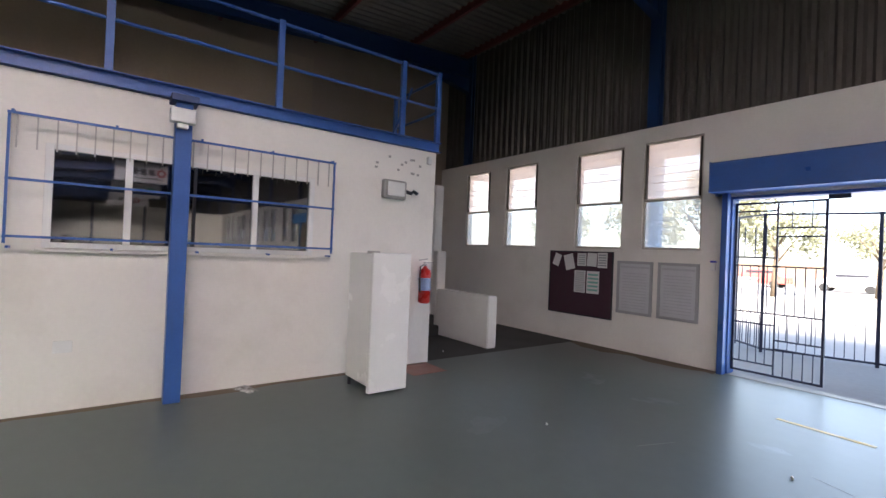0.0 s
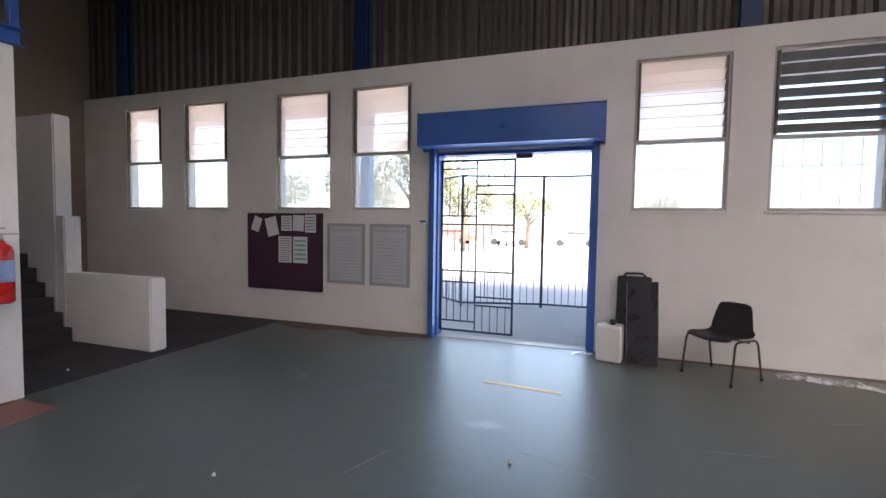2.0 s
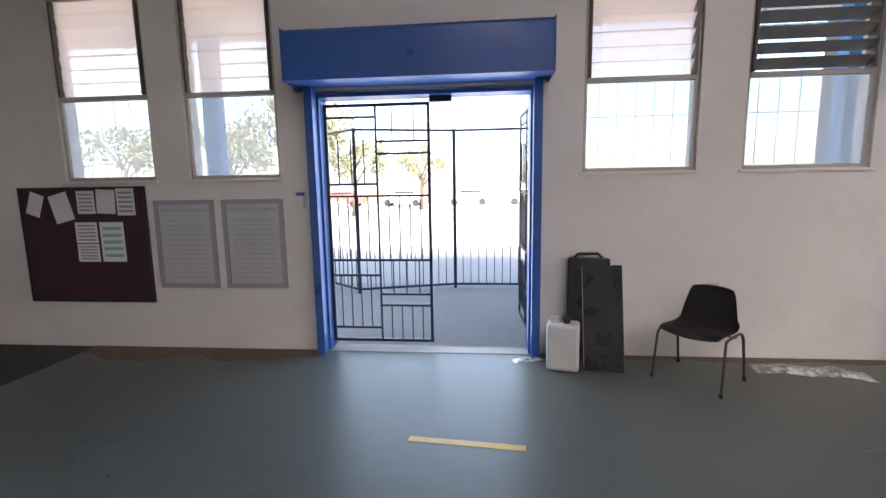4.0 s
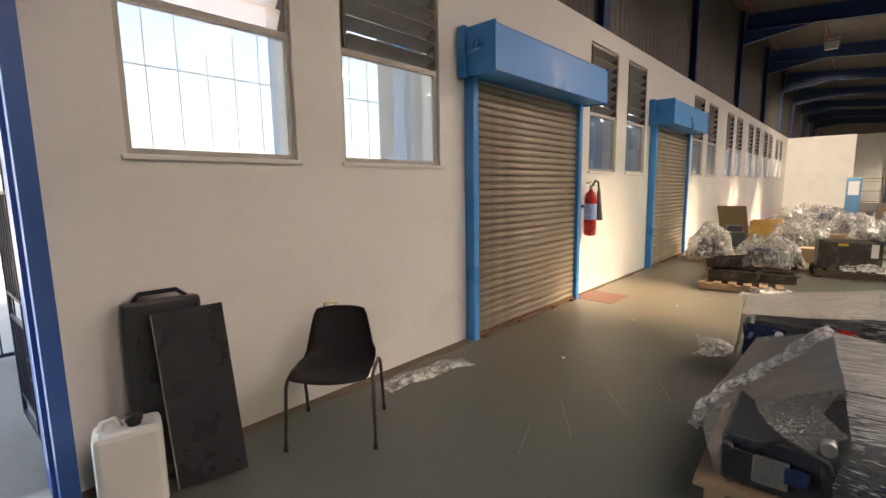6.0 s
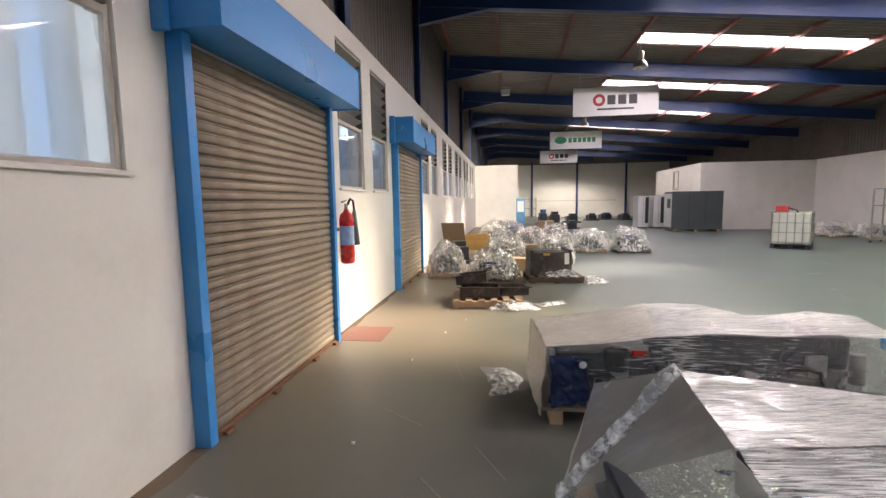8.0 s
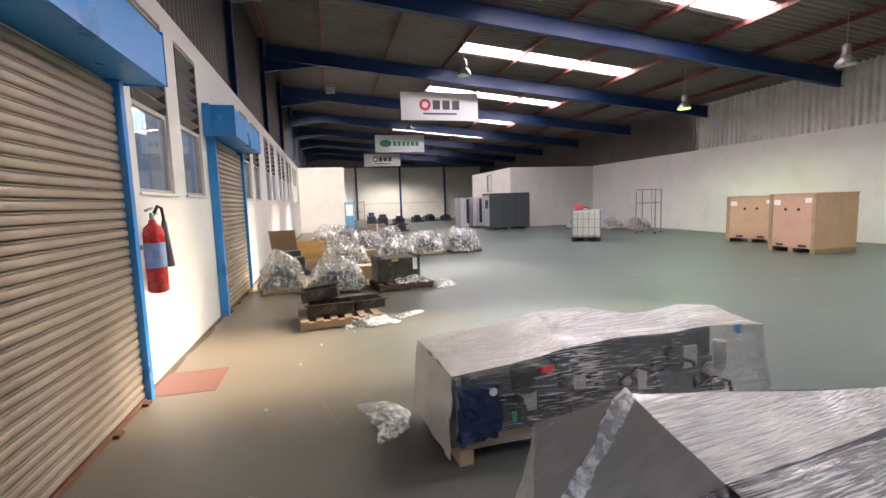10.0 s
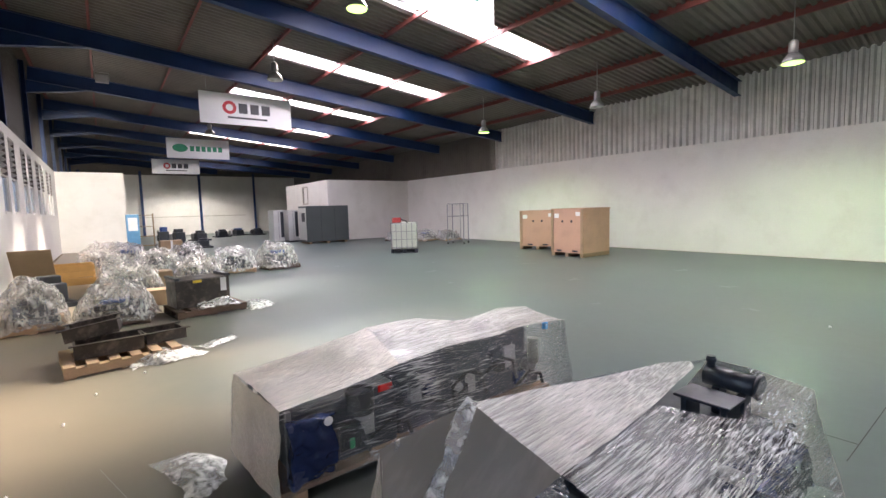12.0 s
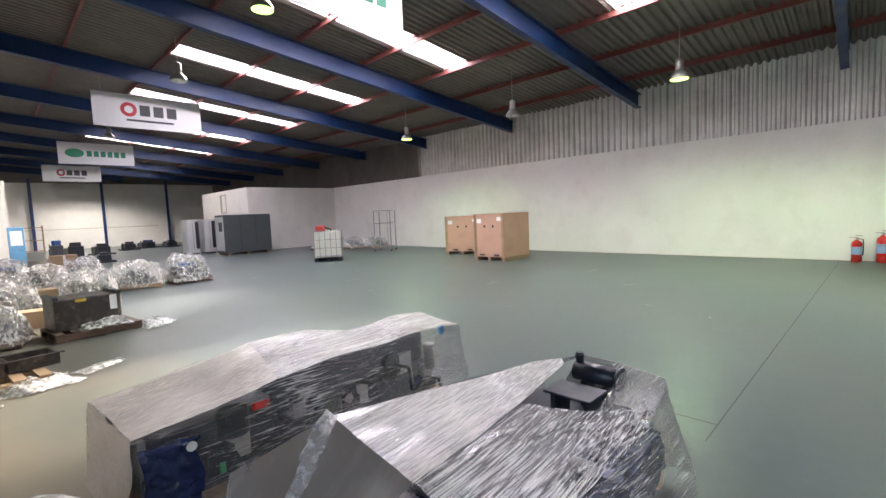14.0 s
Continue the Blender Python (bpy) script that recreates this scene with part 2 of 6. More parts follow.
# ---- plan ----
WEST, EAST, SOUTH = -9.8, 46.0, -16.85
NTOP, STOP = 3.87, 3.42
SILL, HEAD, TRANSOM = 1.80, 3.62, 2.63
SLOPE = 0.0845
SKEW = 0.035


def under(y):
    """Height of the rafters' undersides."""
    return 4.68 + SLOPE * (y + 17.0)


def roof_z(y):
    return under(y) + 0.62


def bay(k, y=0.0):
    """Place of frame k at depth y."""
    return 1.15 + 4.95 * k - SKEW * y


WINDOWS = [(-8.69, -7.81), (-7.27, -6.32), (-5.32, -4.31), (-3.94, -2.97), (-0.02, 1.0), (1.40, 2.48),
           (5.66, 6.64), (7.06, 7.95)] + [(a, a + 0.95) for s in (11.1, 14.6, 18.0, 21.4, 24.8) for a in (s, s + 1.4)]
DOORS = [(-2.60, -0.45, 2.62), (2.88, 5.15, 2.64), (8.25, 10.45, 2.66)]

# north wall with its openings
cuts = sorted([(a, b, SILL, HEAD) for a, b in WINDOWS] + [(a, b, 0.0, h) for a, b, h in DOORS])
bm = bmesh.new()
x = WEST
for a, b, z0, z1 in cuts:
    box(bm, x, a, 0, 0.23, 0, NTOP)
    box(bm, a, b, 0, 0.23, z1, NTOP)
    if z0 > 0:
        box(bm, a, b, 0, 0.23, 0, z0)
    x = b
box(bm, x, EAST, 0, 0.23, 0, NTOP)
structure("wall_north", bm, WALL, "long white plastered wall with windows and roller doors", "wall")
structure("wall_south", boxes((WEST, 17.0, SOUTH - 0.25, SOUTH, 0, STOP), (17.0, EAST, SOUTH - 0.45, SOUTH - 0.2, 0, STOP)), WALL, "long white plastered wall below metal sheeting", "wall")
structure("wall_west", boxes((WEST - 0.25, WEST, SOUTH - 0.45, 0.23, 0, 7.4)), material("brown_wall", (0.33, 0.27, 0.21), 0.7, scale=1, amount=0.12, fine=20), "dim beige-brown end wall behind the office", "wall")
structure("wall_east", boxes((EAST, EAST + 0.25, SOUTH - 0.45, 0.23, 0, 5.1)), WALL, "far white panelled end wall", "wall")
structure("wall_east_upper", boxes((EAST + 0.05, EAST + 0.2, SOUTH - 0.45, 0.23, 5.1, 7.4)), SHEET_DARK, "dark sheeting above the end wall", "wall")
structure("floor", boxes((-5.2, EAST, SOUTH - 0.4, 0.0, -0.2, 0)), FLOOR, "worn grey-green painted concrete floor", "floor")
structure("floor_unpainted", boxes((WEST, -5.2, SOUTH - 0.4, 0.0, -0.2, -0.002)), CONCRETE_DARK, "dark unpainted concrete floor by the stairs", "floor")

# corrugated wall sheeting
s = structure("sheeting_north", corrugated(EAST - WEST, 7.25 - NTOP, 0.19, 0.035), SHEET_NORTH_SHADED, "corrugated sheeting above the white wall, darkened for shade", "wall")
s.matrix_world = pose(WEST, 0.12, NTOP)
s = structure("sheeting_south", corrugated(17.0 - WEST, 5.3 - STOP, 0.21, 0.09), SHEET, "pale corrugated sheeting above the white wall", "wall")
s.matrix_world = pose(17.0, SOUTH - 0.07, STOP, 0, 0, 180)
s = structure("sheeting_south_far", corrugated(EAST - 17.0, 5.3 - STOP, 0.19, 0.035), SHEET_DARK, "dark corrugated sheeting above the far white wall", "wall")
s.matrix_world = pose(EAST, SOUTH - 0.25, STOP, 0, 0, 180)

# roof: sheets between the rooflights
LIGHT_Y = (-11.72, -5.68)
LIGHT_W = 0.82


def light_x(k):
    """Centre line of rooflight k at depth 0; it leans with the frames."""
    return 4.30 + 4.95 * k


def roof_panel(name, x0, x1, y0, y1, mat, label):
    """Sloping corrugated sheet, leaning with the frames; x0 and x1 hold at depth 0."""
    length = math.hypot(y1 - y0, SLOPE * (y1 - y0))
    bm = corrugated(x1 - x0, length, 0.19, 0.05)
    bm.transform(pose(x0, y0, roof_z(y0), math.degrees(math.atan(SLOPE)) - 90, 0, 0))
    for v in bm.verts:
        v.co.x -= SKEW * v.co.y
    return tagged(part(name, bm, mat), label, "roof", kind="structure")


DAY = 56.0
# Strip -1 is out of view, added to light the office end.
RL = [k for k in range(-1, 8)]
x = WEST - 1.0
for k in RL:
    a, b = light_x(k) - LIGHT_W / 2, light_x(k) + LIGHT_W / 2
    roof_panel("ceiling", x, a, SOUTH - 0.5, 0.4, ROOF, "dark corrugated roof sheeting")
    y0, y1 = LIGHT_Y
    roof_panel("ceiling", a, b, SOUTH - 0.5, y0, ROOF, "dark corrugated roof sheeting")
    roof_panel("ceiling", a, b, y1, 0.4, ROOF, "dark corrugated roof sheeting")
    tagged(roof_panel("rooflight", a, b, y0, y1, ROOFLIGHT if 0 < k < 5 else ROOFLIGHT_NO_SUN, "milky translucent rooflight strip in the roof"), category="rooflight", group="rooflights")
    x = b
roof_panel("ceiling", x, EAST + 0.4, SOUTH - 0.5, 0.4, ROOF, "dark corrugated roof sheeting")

# steel frames
for k in range(-2, 10):
    root = thing("steel_frame", pose(0, 0, 0), "deep blue steel portal frame under the roof", "roof beam", "portal frames", "structure")
    bm = bmesh.new()
    y0, y1 = SOUTH - 0.1, -0.05
    ang = math.atan(SLOPE)
    L = math.hypot(y1 - y0, under(y1) - under(y0))
    m = Matrix.Translation((bay(k, y0), y0, under(y0))) @ Matrix.Rotation(math.atan(SKEW), 4, "Z") @ Matrix.Rotation(ang, 4, "X")
    box(bm, -0.085, 0.085, 0, L, 0, 0.016, m)
    box(bm, -0.008, 0.008, 0, L, 0.016, 0.42, m)
    box(bm, -0.085, 0.085, 0, L, 0.42, 0.436, m)
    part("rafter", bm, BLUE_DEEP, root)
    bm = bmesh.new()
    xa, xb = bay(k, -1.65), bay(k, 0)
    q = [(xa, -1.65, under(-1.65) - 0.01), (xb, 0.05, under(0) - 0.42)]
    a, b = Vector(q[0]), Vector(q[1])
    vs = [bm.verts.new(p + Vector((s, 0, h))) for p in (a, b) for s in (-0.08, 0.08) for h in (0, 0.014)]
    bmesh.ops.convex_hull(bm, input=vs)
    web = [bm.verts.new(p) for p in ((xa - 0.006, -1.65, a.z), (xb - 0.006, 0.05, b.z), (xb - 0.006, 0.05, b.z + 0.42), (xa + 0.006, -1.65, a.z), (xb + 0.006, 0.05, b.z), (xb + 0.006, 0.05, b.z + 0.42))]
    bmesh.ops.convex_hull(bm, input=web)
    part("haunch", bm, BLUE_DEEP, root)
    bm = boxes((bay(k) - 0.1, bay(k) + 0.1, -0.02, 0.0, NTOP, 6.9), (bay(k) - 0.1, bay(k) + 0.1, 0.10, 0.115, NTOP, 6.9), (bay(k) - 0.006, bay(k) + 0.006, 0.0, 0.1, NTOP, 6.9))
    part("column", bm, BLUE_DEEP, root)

for i, y in enumerate([-0.2] + [-1.75 - 1.97 * j for j in range(8)]):
    z = under(y) + 0.438
    bm = boxes((WEST, EAST, y - 0.03, y - 0.024, z, z + 0.17), (WEST, EAST, y - 0.024, y + 0.03, z, z + 0.006), (WEST, EAST, y - 0.024, y + 0.03, z + 0.164, z + 0.17))
    structure("purlin", bm, PURLIN, "red-oxide steel purlin under the roof sheeting", "roof beam")

# outdoors
structure("ground", boxes((-400, 400, 0.23, 600, -0.32, -0.12), (-400, 400, -600, SOUTH - 0.5, -0.32, -0.12)), ASPHALT, "pale sunlit yard paving", "ground")
structure("pavement", boxes((WEST, EAST, 0.23, 3.3, -0.12, -0.01)), GROUND, "grey concrete porch slab outside the door", "pavement")

# ---- lamps under the rooflights stand in for the daylight they scatter ----
for k in RL:
    y0, y1 = LIGHT_Y
    ym = (y0 + y1) / 2
    lamp = new("rooflight_daylight", bpy.data.lights.new("rooflight_daylight", "AREA"))
    lamp.data.shape, lamp.data.size, lamp.data.size_y = "RECTANGLE", LIGHT_W - 0.05, y1 - y0 - 0.1
    lamp.data.energy, lamp.data.color = DAY * (0.66 if k < 0 else 1.3 if k < 1 else 1.0 if k < 4 else 0.45), (1.0, 0.915, 1.05)
    lamp.matrix_world = pose(light_x(k) - SKEW * ym, ym, roof_z(ym) - 0.03, math.degrees(math.atan(SLOPE)), 0, math.degrees(math.atan(SKEW)))


# ---- the sky's light that enters by the open door ----
lamp = new("entrance_daylight", bpy.data.lights.new("entrance_daylight", "AREA"))
lamp.data.shape, lamp.data.size, lamp.data.size_y = "RECTANGLE", 1.95, 2.4
lamp.data.energy, lamp.data.color = 10.0, (0.66, 0.83, 1.0)
lamp.matrix_world = pose(-1.52, 0.20, 1.30, -90, 0, 0)


# ---- windows ----
def window(i, x0, x1, louvre):
    """Steel window: louvre slats above a transom, a fixed pane and bars below."""
    w = x1 - x0
    root = thing("window_%d" % i, pose(x0, 0, SILL), "tall steel window with glass louvres over a fixed pane", "window", kind="structure")
    H, T = HEAD - SILL, TRANSOM - SILL
    f = boxes((0, 0.035, 0.03, 0.09, 0, H), (w - 0.035, w, 0.03, 0.09, 0, H), (0.035, w - 0.035, 0.03, 0.09, 0, 0.035), (0.035, w - 0.035, 0.03, 0.09, H - 0.04, H), bevel=0.004)
    part("window_frame", f, FRAME, root)
    part("transom", boxes((0.035, w - 0.035, 0.025, 0.085, T - 0.02, T + 0.025), bevel=0.004), FRAME, root)
    part("window_sill", boxes((-0.03, w + 0.03, -0.03, 0.028, -0.03, 0.0), bevel=0.006), WALL, root)
    p = part("pane", boxes((0.036, w - 0.036, 0.058, 0.063, 0.036, T - 0.021)), GLASS, root, "clear dusty window glass")
    p.visible_shadow = False
    side = boxes((0.036, 0.06, 0.0, 0.1, T + 0.026, H - 0.041), (w - 0.06, w - 0.036, 0.0, 0.1, T + 0.026, H - 0.041))
    part("louvre_frame", side, FRAME_DARK, root)
    n = 7
    gap = (H - 0.041 - T - 0.026) / n
    tilt = {0: 6, 1: 34, 2: 62}[louvre]
    bm0 = bmesh.new()
    box(bm0, 0.061, w - 0.061, -0.003, 0.003, -gap * 0.55, gap * 0.55)
    first = None
    for k in range(n):
        m = Matrix.Translation((0, 0.05, T + 0.026 + gap * (k + 0.5))) @ Matrix.Rotation(radians(tilt + 5 * math.sin(k * 2.3 + i)), 4, "X")
        if first is None:
            ob = first = part("louvre_slat", bm0, FROSTED if louvre < 2 else LOUVRE_GREY, root)
        else:
            ob = new("louvre_slat", first.data)
            ob.parent = root
        ob.matrix_local = m
        ob.visible_shadow = False
    for j in range(1, 6):
        part("bar", boxes((w * j / 6 - 0.0025, w * j / 6 + 0.0025, 0.15, 0.155, 0.0, H)), BAR_WHITE, root)
    for z in (T * 0.62, T + 0.45):
        part("cross_bar", boxes((0, w, 0.1555, 0.161, z, z + 0.007)), BAR_WHITE, root)


FROSTED = translucent_sheet("frosted_louvre_glass", (0.95, 0.87, 0.82), 0.5)
LOUVRE_GREY = material("grey_louvre_slat", (0.30, 0.27, 0.24), 0.35, scale=6, amount=0.2, fine=50)
BAR_WHITE = material("pale_bar_paint", (0.45, 0.43, 0.40), 0.5, scale=6, amount=0.2, fine=50)
for i, (a, b) in enumerate(WINDOWS):
    window(i + 1, a, b, 0 if i < 4 else 1 if i == 4 else 2)


# ---- roller doors ----
def roller_box(root, x0, x1, mat, z0, z1):
    w = x1 - x0
    hood = bmesh.new()
    prof = [(-0.42, z0), (-0.42, z1 - 0.03), (-0.39, z1), (-0.003, z1 + 0.01), (-0.003, z0 + 0.02)]
    bmesh.ops.convex_hull(hood, input=[hood.verts.new((x, y, z)) for x in (x0 + 0.002, x1 - 0.002) for y, z in prof])
    part("hood", hood, mat, root)
    for a in (x0 - 0.006, x1 - 0.006):
        part("end_plate", boxes((a, a + 0.012, -0.427, -0.004, z0 - 0.004, z1 + 0.004)), mat, root)
    br = boxes((x0 - 0.05, x0 - 0.0065, -0.10, -0.004, z0 - 0.02, z1 + 0.02), bevel=0.006)
    part("bracket", br, mat, root)
    ax = bmesh.new()
    rod(ax, (x0 - 0.05, -0.2, (z0 + z1) / 2 + 0.05), (x0 - 0.007, -0.2, (z0 + z1) / 2 + 0.05), 0.05, 12)
    rod(ax, (x0 - 0.07, -0.2, (z0 + z1) / 2 + 0.05), (x0 - 0.05, -0.2, (z0 + z1) / 2 + 0.05), 0.025, 8)
    box(ax, x0 - 0.03, x0 - 0.0065, -0.28, -0.12, (z0 + z1) / 2 - 0.02, (z0 + z1) / 2 + 0.005)
    part("axle_bracket", ax, mat, root)


def roller_door(i, x0, x1, top, mat, closed, label):
    w = x1 - x0
    root = thing("door_%d" % i, pose(x0, 0, 0), label, "roller door", kind="structure")
    roller_box(root, -0.10, w + 0.10, mat, top + 0.01, top + 0.44)
    for a in (-0.045, w - 0.035):
        g = boxes((a, a + 0.08, -0.12, -0.003, 0, top + 0.02), bevel=0.004)
        part("guide", g, mat, root)
    if not closed:
        return root
    n = int((top - 0.02) / 0.076)
    bm0 = bmesh.new()
    prof = [(0.010, 0.0), (-0.013, 0.003), (-0.018, 0.012), (-0.019, 0.028), (-0.018, 0.046), (-0.013, 0.054), (0.004, 0.0555), (0.004, 0.060), (-0.010, 0.0615), (-0.010, 0.068), (0.010, 0.071)]
    rings = [[bm0.verts.new((x, y, z)) for y, z in prof] for x in (0.036, w - 0.036)]
    for j in range(len(prof)):
        q = (j + 1) % len(prof)
        f = bm0.faces.new((rings[0][j], rings[0][q], rings[1][q], rings[1][j]))
        f.smooth = 1 <= j < 5
    bm0.faces.new(rings[0])
    bm0.faces.new(rings[1][::-1])
    first = None
    for k in range(n):
        if first is None:
            ob = first = part("slat", bm0, SLAT, root)
        else:
            ob = new("slat", first.data)
            ob.parent = root
        ob.matrix_local = pose(0, -0.055, 0.045 + k * 0.076)
    part("bottom_rail", boxes((0.036, w - 0.036, -0.085, -0.045, 0.002, 0.043), bevel=0.004), RUST, root, "rusty bottom rail")
    bm = bmesh.new()
    for a in (0.12, w * 0.35, w * 0.7, w - 0.15):
        box(bm, a, a + 0.09, -0.13, -0.087, 0.002, 0.03, bevel=0.005)
    part("lock_stop", bm, RUST, root, "rusty floor stops")
    return root


RUST = material("rusty_steel", (0.16, 0.075, 0.04), 0.8, scale=8, amount=0.35, fine=60, bump=0.15)
roller_door(1, *DOORS[0], BLUE, False, "open blue roller door with its hood over the entrance")
roller_door(2, *DOORS[1], BLUE_BRIGHT, True, "closed roller shutter with brown-grey slats and blue hood")
roller_door(3, *DOORS[2], BLUE_BRIGHT, True, "closed roller shutter with brown-grey slats and blue hood")
structure("backing", boxes((2.88, 5.15, 0.1, 0.2, 0, 2.6), (8.25, 10.45, 0.1, 0.2, 0, 2.6)), SHEET_DARK, "plain sheet that closes the shuttered openings", "door")


# ---- security gate in the entrance ----
def gate_leaf(name, m, label):
    """Welded gate leaf, 1.07 wide and 2.44 high, of square bars in a broken pattern."""
    root = thing(name, m, label, "gate", "entrance gates")
    W, H, s = 1.07, 2.44, 0.011
    fr = boxes((0, 0.03, -s, s, 0, H), (W - 0.03, W, -s, s, 0, H), (0.03, W - 0.03, -s, s, 0, 0.03), (0.03, W - 0.03, -s, s, H - 0.03, H))
    part("gate_frame", fr, GATE, root)
    mid = W * 0.49
    rails = [(0.03, W - 0.03, 0.86), (0.03, W - 0.03, 1.52), (0.03, mid, 0.14), (0.03, mid, 0.70), (0.03, mid, 1.64), (0.03, mid, 2.30),
             (mid, W - 0.03, 0.38), (mid, W - 0.03, 0.50), (mid, W - 0.03, 1.94), (mid, W - 0.03, 2.06)]
    for a, b, z in rails:
        part("rail", boxes((a, b, -0.008, 0.008, z, z + 0.022)), GATE, root)
    part("stile", boxes((mid - 0.01, mid + 0.01, -0.009, 0.009, 0.03, H - 0.03)), GATE, root)
    bars = []
    for j in range(1, 5):
        xa, xb = mid * j / 5, mid + (W - mid) * j / 5
        bars += [(xa, 0.882, 1.52), (xb, 0.882, 1.52), (xa, 0.162, 0.70), (xb, 0.03, 0.38)]
    for j in (1, 2, 3):
        bars += [(mid * j / 4, 1.662, 2.10), (mid + (W - mid) * j / 4, 0.522, 0.86)]
    bars += [(mid + (W - mid) * 0.3, 2.082, 2.41), (mid + (W - mid) * 0.7, 2.082, 2.41)]
    shared = {}
    for x, z0, z1 in bars:
        key = round(z1 - z0, 3)
        if key not in shared:
            shared[key] = part("bar", boxes((-0.006, 0.006, -0.006, 0.006, 0, z1 - z0)), GATE, root)
            ob = shared[key]
        else:
            ob = new("bar", shared[key].data)
            ob.parent = root
        ob.matrix_local = pose(x, 0, z0)
    part("lock_plate", boxes((W - 0.028, W + 0.004, -0.022, 0.022, 0.84, 1.0), bevel=0.004), GATE, root)
    return root


GATE = material("dark_blue_gate_paint", (0.018, 0.022, 0.05), 0.45, scale=8, amount=0.25, fine=60)
gate_leaf("security_gate", pose(-2.54, 0.12, 0.07), "closed leaf of a dark blue welded security gate")
gate_leaf("security_gate", pose(-0.50, 1.27, 0.07, 0, 0, -87), "open leaf of a dark blue welded security gate")
structure("door_jamb", boxes((-2.599, -2.545, 0.004, 0.225, 0, 2.6), (-0.505, -0.452, 0.004, 0.225, 0, 2.6), (-2.545, -0.505, 0.004, 0.225, 2.56, 2.6)), BLUE, "blue steel lining of the entrance", "door frame")
structure("threshold", boxes((-2.60, -0.45, -0.02, 0.23, -0.1, 0.006), bevel=0.004), GROUND, "worn concrete threshold", "threshold")
o = thing("door_closer", pose(-1.36, 0.10, 2.50), "small black closer box under the lintel", "door closer")
part("case", boxes((-0.11, 0.11, -0.03, 0.03, 0, 0.058), bevel=0.008), BLACK_STEEL, o)


# ---- porch outside ----
def cage_panel(root, a, b, h, step=0.13):
    a, b = Vector(a), Vector(b)
    d = b - a
    L = d.length
    ang = math.atan2(d.y, d.x)
    m = Matrix.Translation(a) @ Matrix.Rotation(ang, 4, "Z")
    for z in (0.05, h - 0.04):
        bm = bmesh.new()
        box(bm, 0, L, -0.015, 0.015, z, z + 0.035, m)
        part("rail", bm, GATE, root)
    part("post", (lambda q: (box(q, -0.025, 0.025, -0.025, 0.025, 0, h, m), q)[1])(bmesh.new()), GATE, root)
    first = None
    for j in range(1, int(L / step) + 1):
        if j * step > L - 0.04:
            break
        if first is None:
            ob = first = part("bar", boxes((-0.006, 0.006, -0.006, 0.006, 0.086, 0.70)), GATE, root)
        else:
            ob = new("bar", first.data)
            ob.parent = root
        ob.matrix_local = m @ Matrix.Translation((j * step, 0, 0))


cage = thing("security_fence", pose(0, 0, -0.01), "dark welded steel fence round the porch", "fence")
cage_panel(cage, (-1.43, 3.0, 0), (-0.2, 3.0, 0), 2.6)
cage_panel(cage, (-2.95, 2.55, 0), (-1.43, 3.0, 0), 2.6)
cage_panel(cage, (-3.6, 3.1, 0), (-2.95, 2.55, 0), 2.6)
cage_panel(cage, (-0.2, 3.0, 0), (-0.2, 0.5, 0), 2.6)
for x in (-4.2, 1.45, 2.92, 6.1, 7.9, 11.2):
    o = thing("porch_column", pose(x, 0.95, -0.01), "blue steel column of the porch", "column", "porch columns")
    part("shaft", boxes((-0.09, 0.09, -0.09, 0.09, 0.02, 3.60), bevel=0.008), BLUE_BRIGHT, o)
    part("base_plate", boxes((-0.15, 0.15, -0.15, 0.15, 0, 0.02), bevel=0.004), BLUE_BRIGHT, o)
# Translucency is added in place of yard light bouncing onto the soffit.
porch = structure("porch_roof", corrugated(14.0 - WEST, 2.0, 0.19, 0.03), translucent_sheet("beige_porch_sheet", (0.62, 0.47, 0.36), 0.0), "beige porch sheeting, made translucent to brighten its underside", "roof")
porch.matrix_world = pose(WEST, 0.24, 3.66, -85, 0, 0)
pier = structure("brick_wall", boxes((3.08, 4.90, 1.40, 1.60, -0.01, 3.55)), MORTAR, "brown face-brick wall on the porch", "wall")
first = None
for row in range(33):
    for k in range(8):
        x = 3.08 + 0.2275 * k + (0.11 if row % 2 else 0.0)
        if x > 4.72:
            continue
        if first is None:
            ob = first = part("brick", boxes((0.003, 0.219, 1.388, 1.41, 0.004, 0.074)), BRICK, pier)
        else:
            ob = new("brick", first.data)
            ob.parent = pier
        ob.matrix_local = pose(x, 0, 0.9 + 0.083 * row)
structure("blue_partition", boxes((5.0, 16.0, 2.0, 2.08, -0.01, 3.2)), material("pale_blue_sheet", (0.16, 0.34, 0.62), 0.5, scale=1, amount=0.1, fine=20), "blue sheet partition beyond the windows", "wall")

# ---- office block ----
OX, OY = -5.15, -3.52
WIN = (-7.80, -5.32, 1.50, 2.44)
bm = boxes((OX - 0.22, OX, WIN[1], OY, 0, 3.05), (OX - 0.22, OX, WIN[0], WIN[1], 0, WIN[2]), (OX - 0.22, OX, WIN[0], WIN[1], WIN[3], 3.05), (OX - 0.22, OX, -12.0, WIN[0], 0, 3.05),
           (WEST + 0.01, OX - 0.22, OY - 0.22, OY, 0, 3.05))
structure("wall_office", bm, WALL, "white plastered office wall, scuffed at the foot", "wall")
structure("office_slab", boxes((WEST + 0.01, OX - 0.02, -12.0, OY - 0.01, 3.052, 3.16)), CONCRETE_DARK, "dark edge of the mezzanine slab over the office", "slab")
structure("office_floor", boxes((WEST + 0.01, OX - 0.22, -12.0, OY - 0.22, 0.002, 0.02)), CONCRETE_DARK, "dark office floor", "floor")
structure("office_back_wall", boxes((WEST + 0.01, WEST + 0.1, -12.0, OY - 0.22, 0.02, 3.05)), WALL, "pale wall inside the office", "wall")
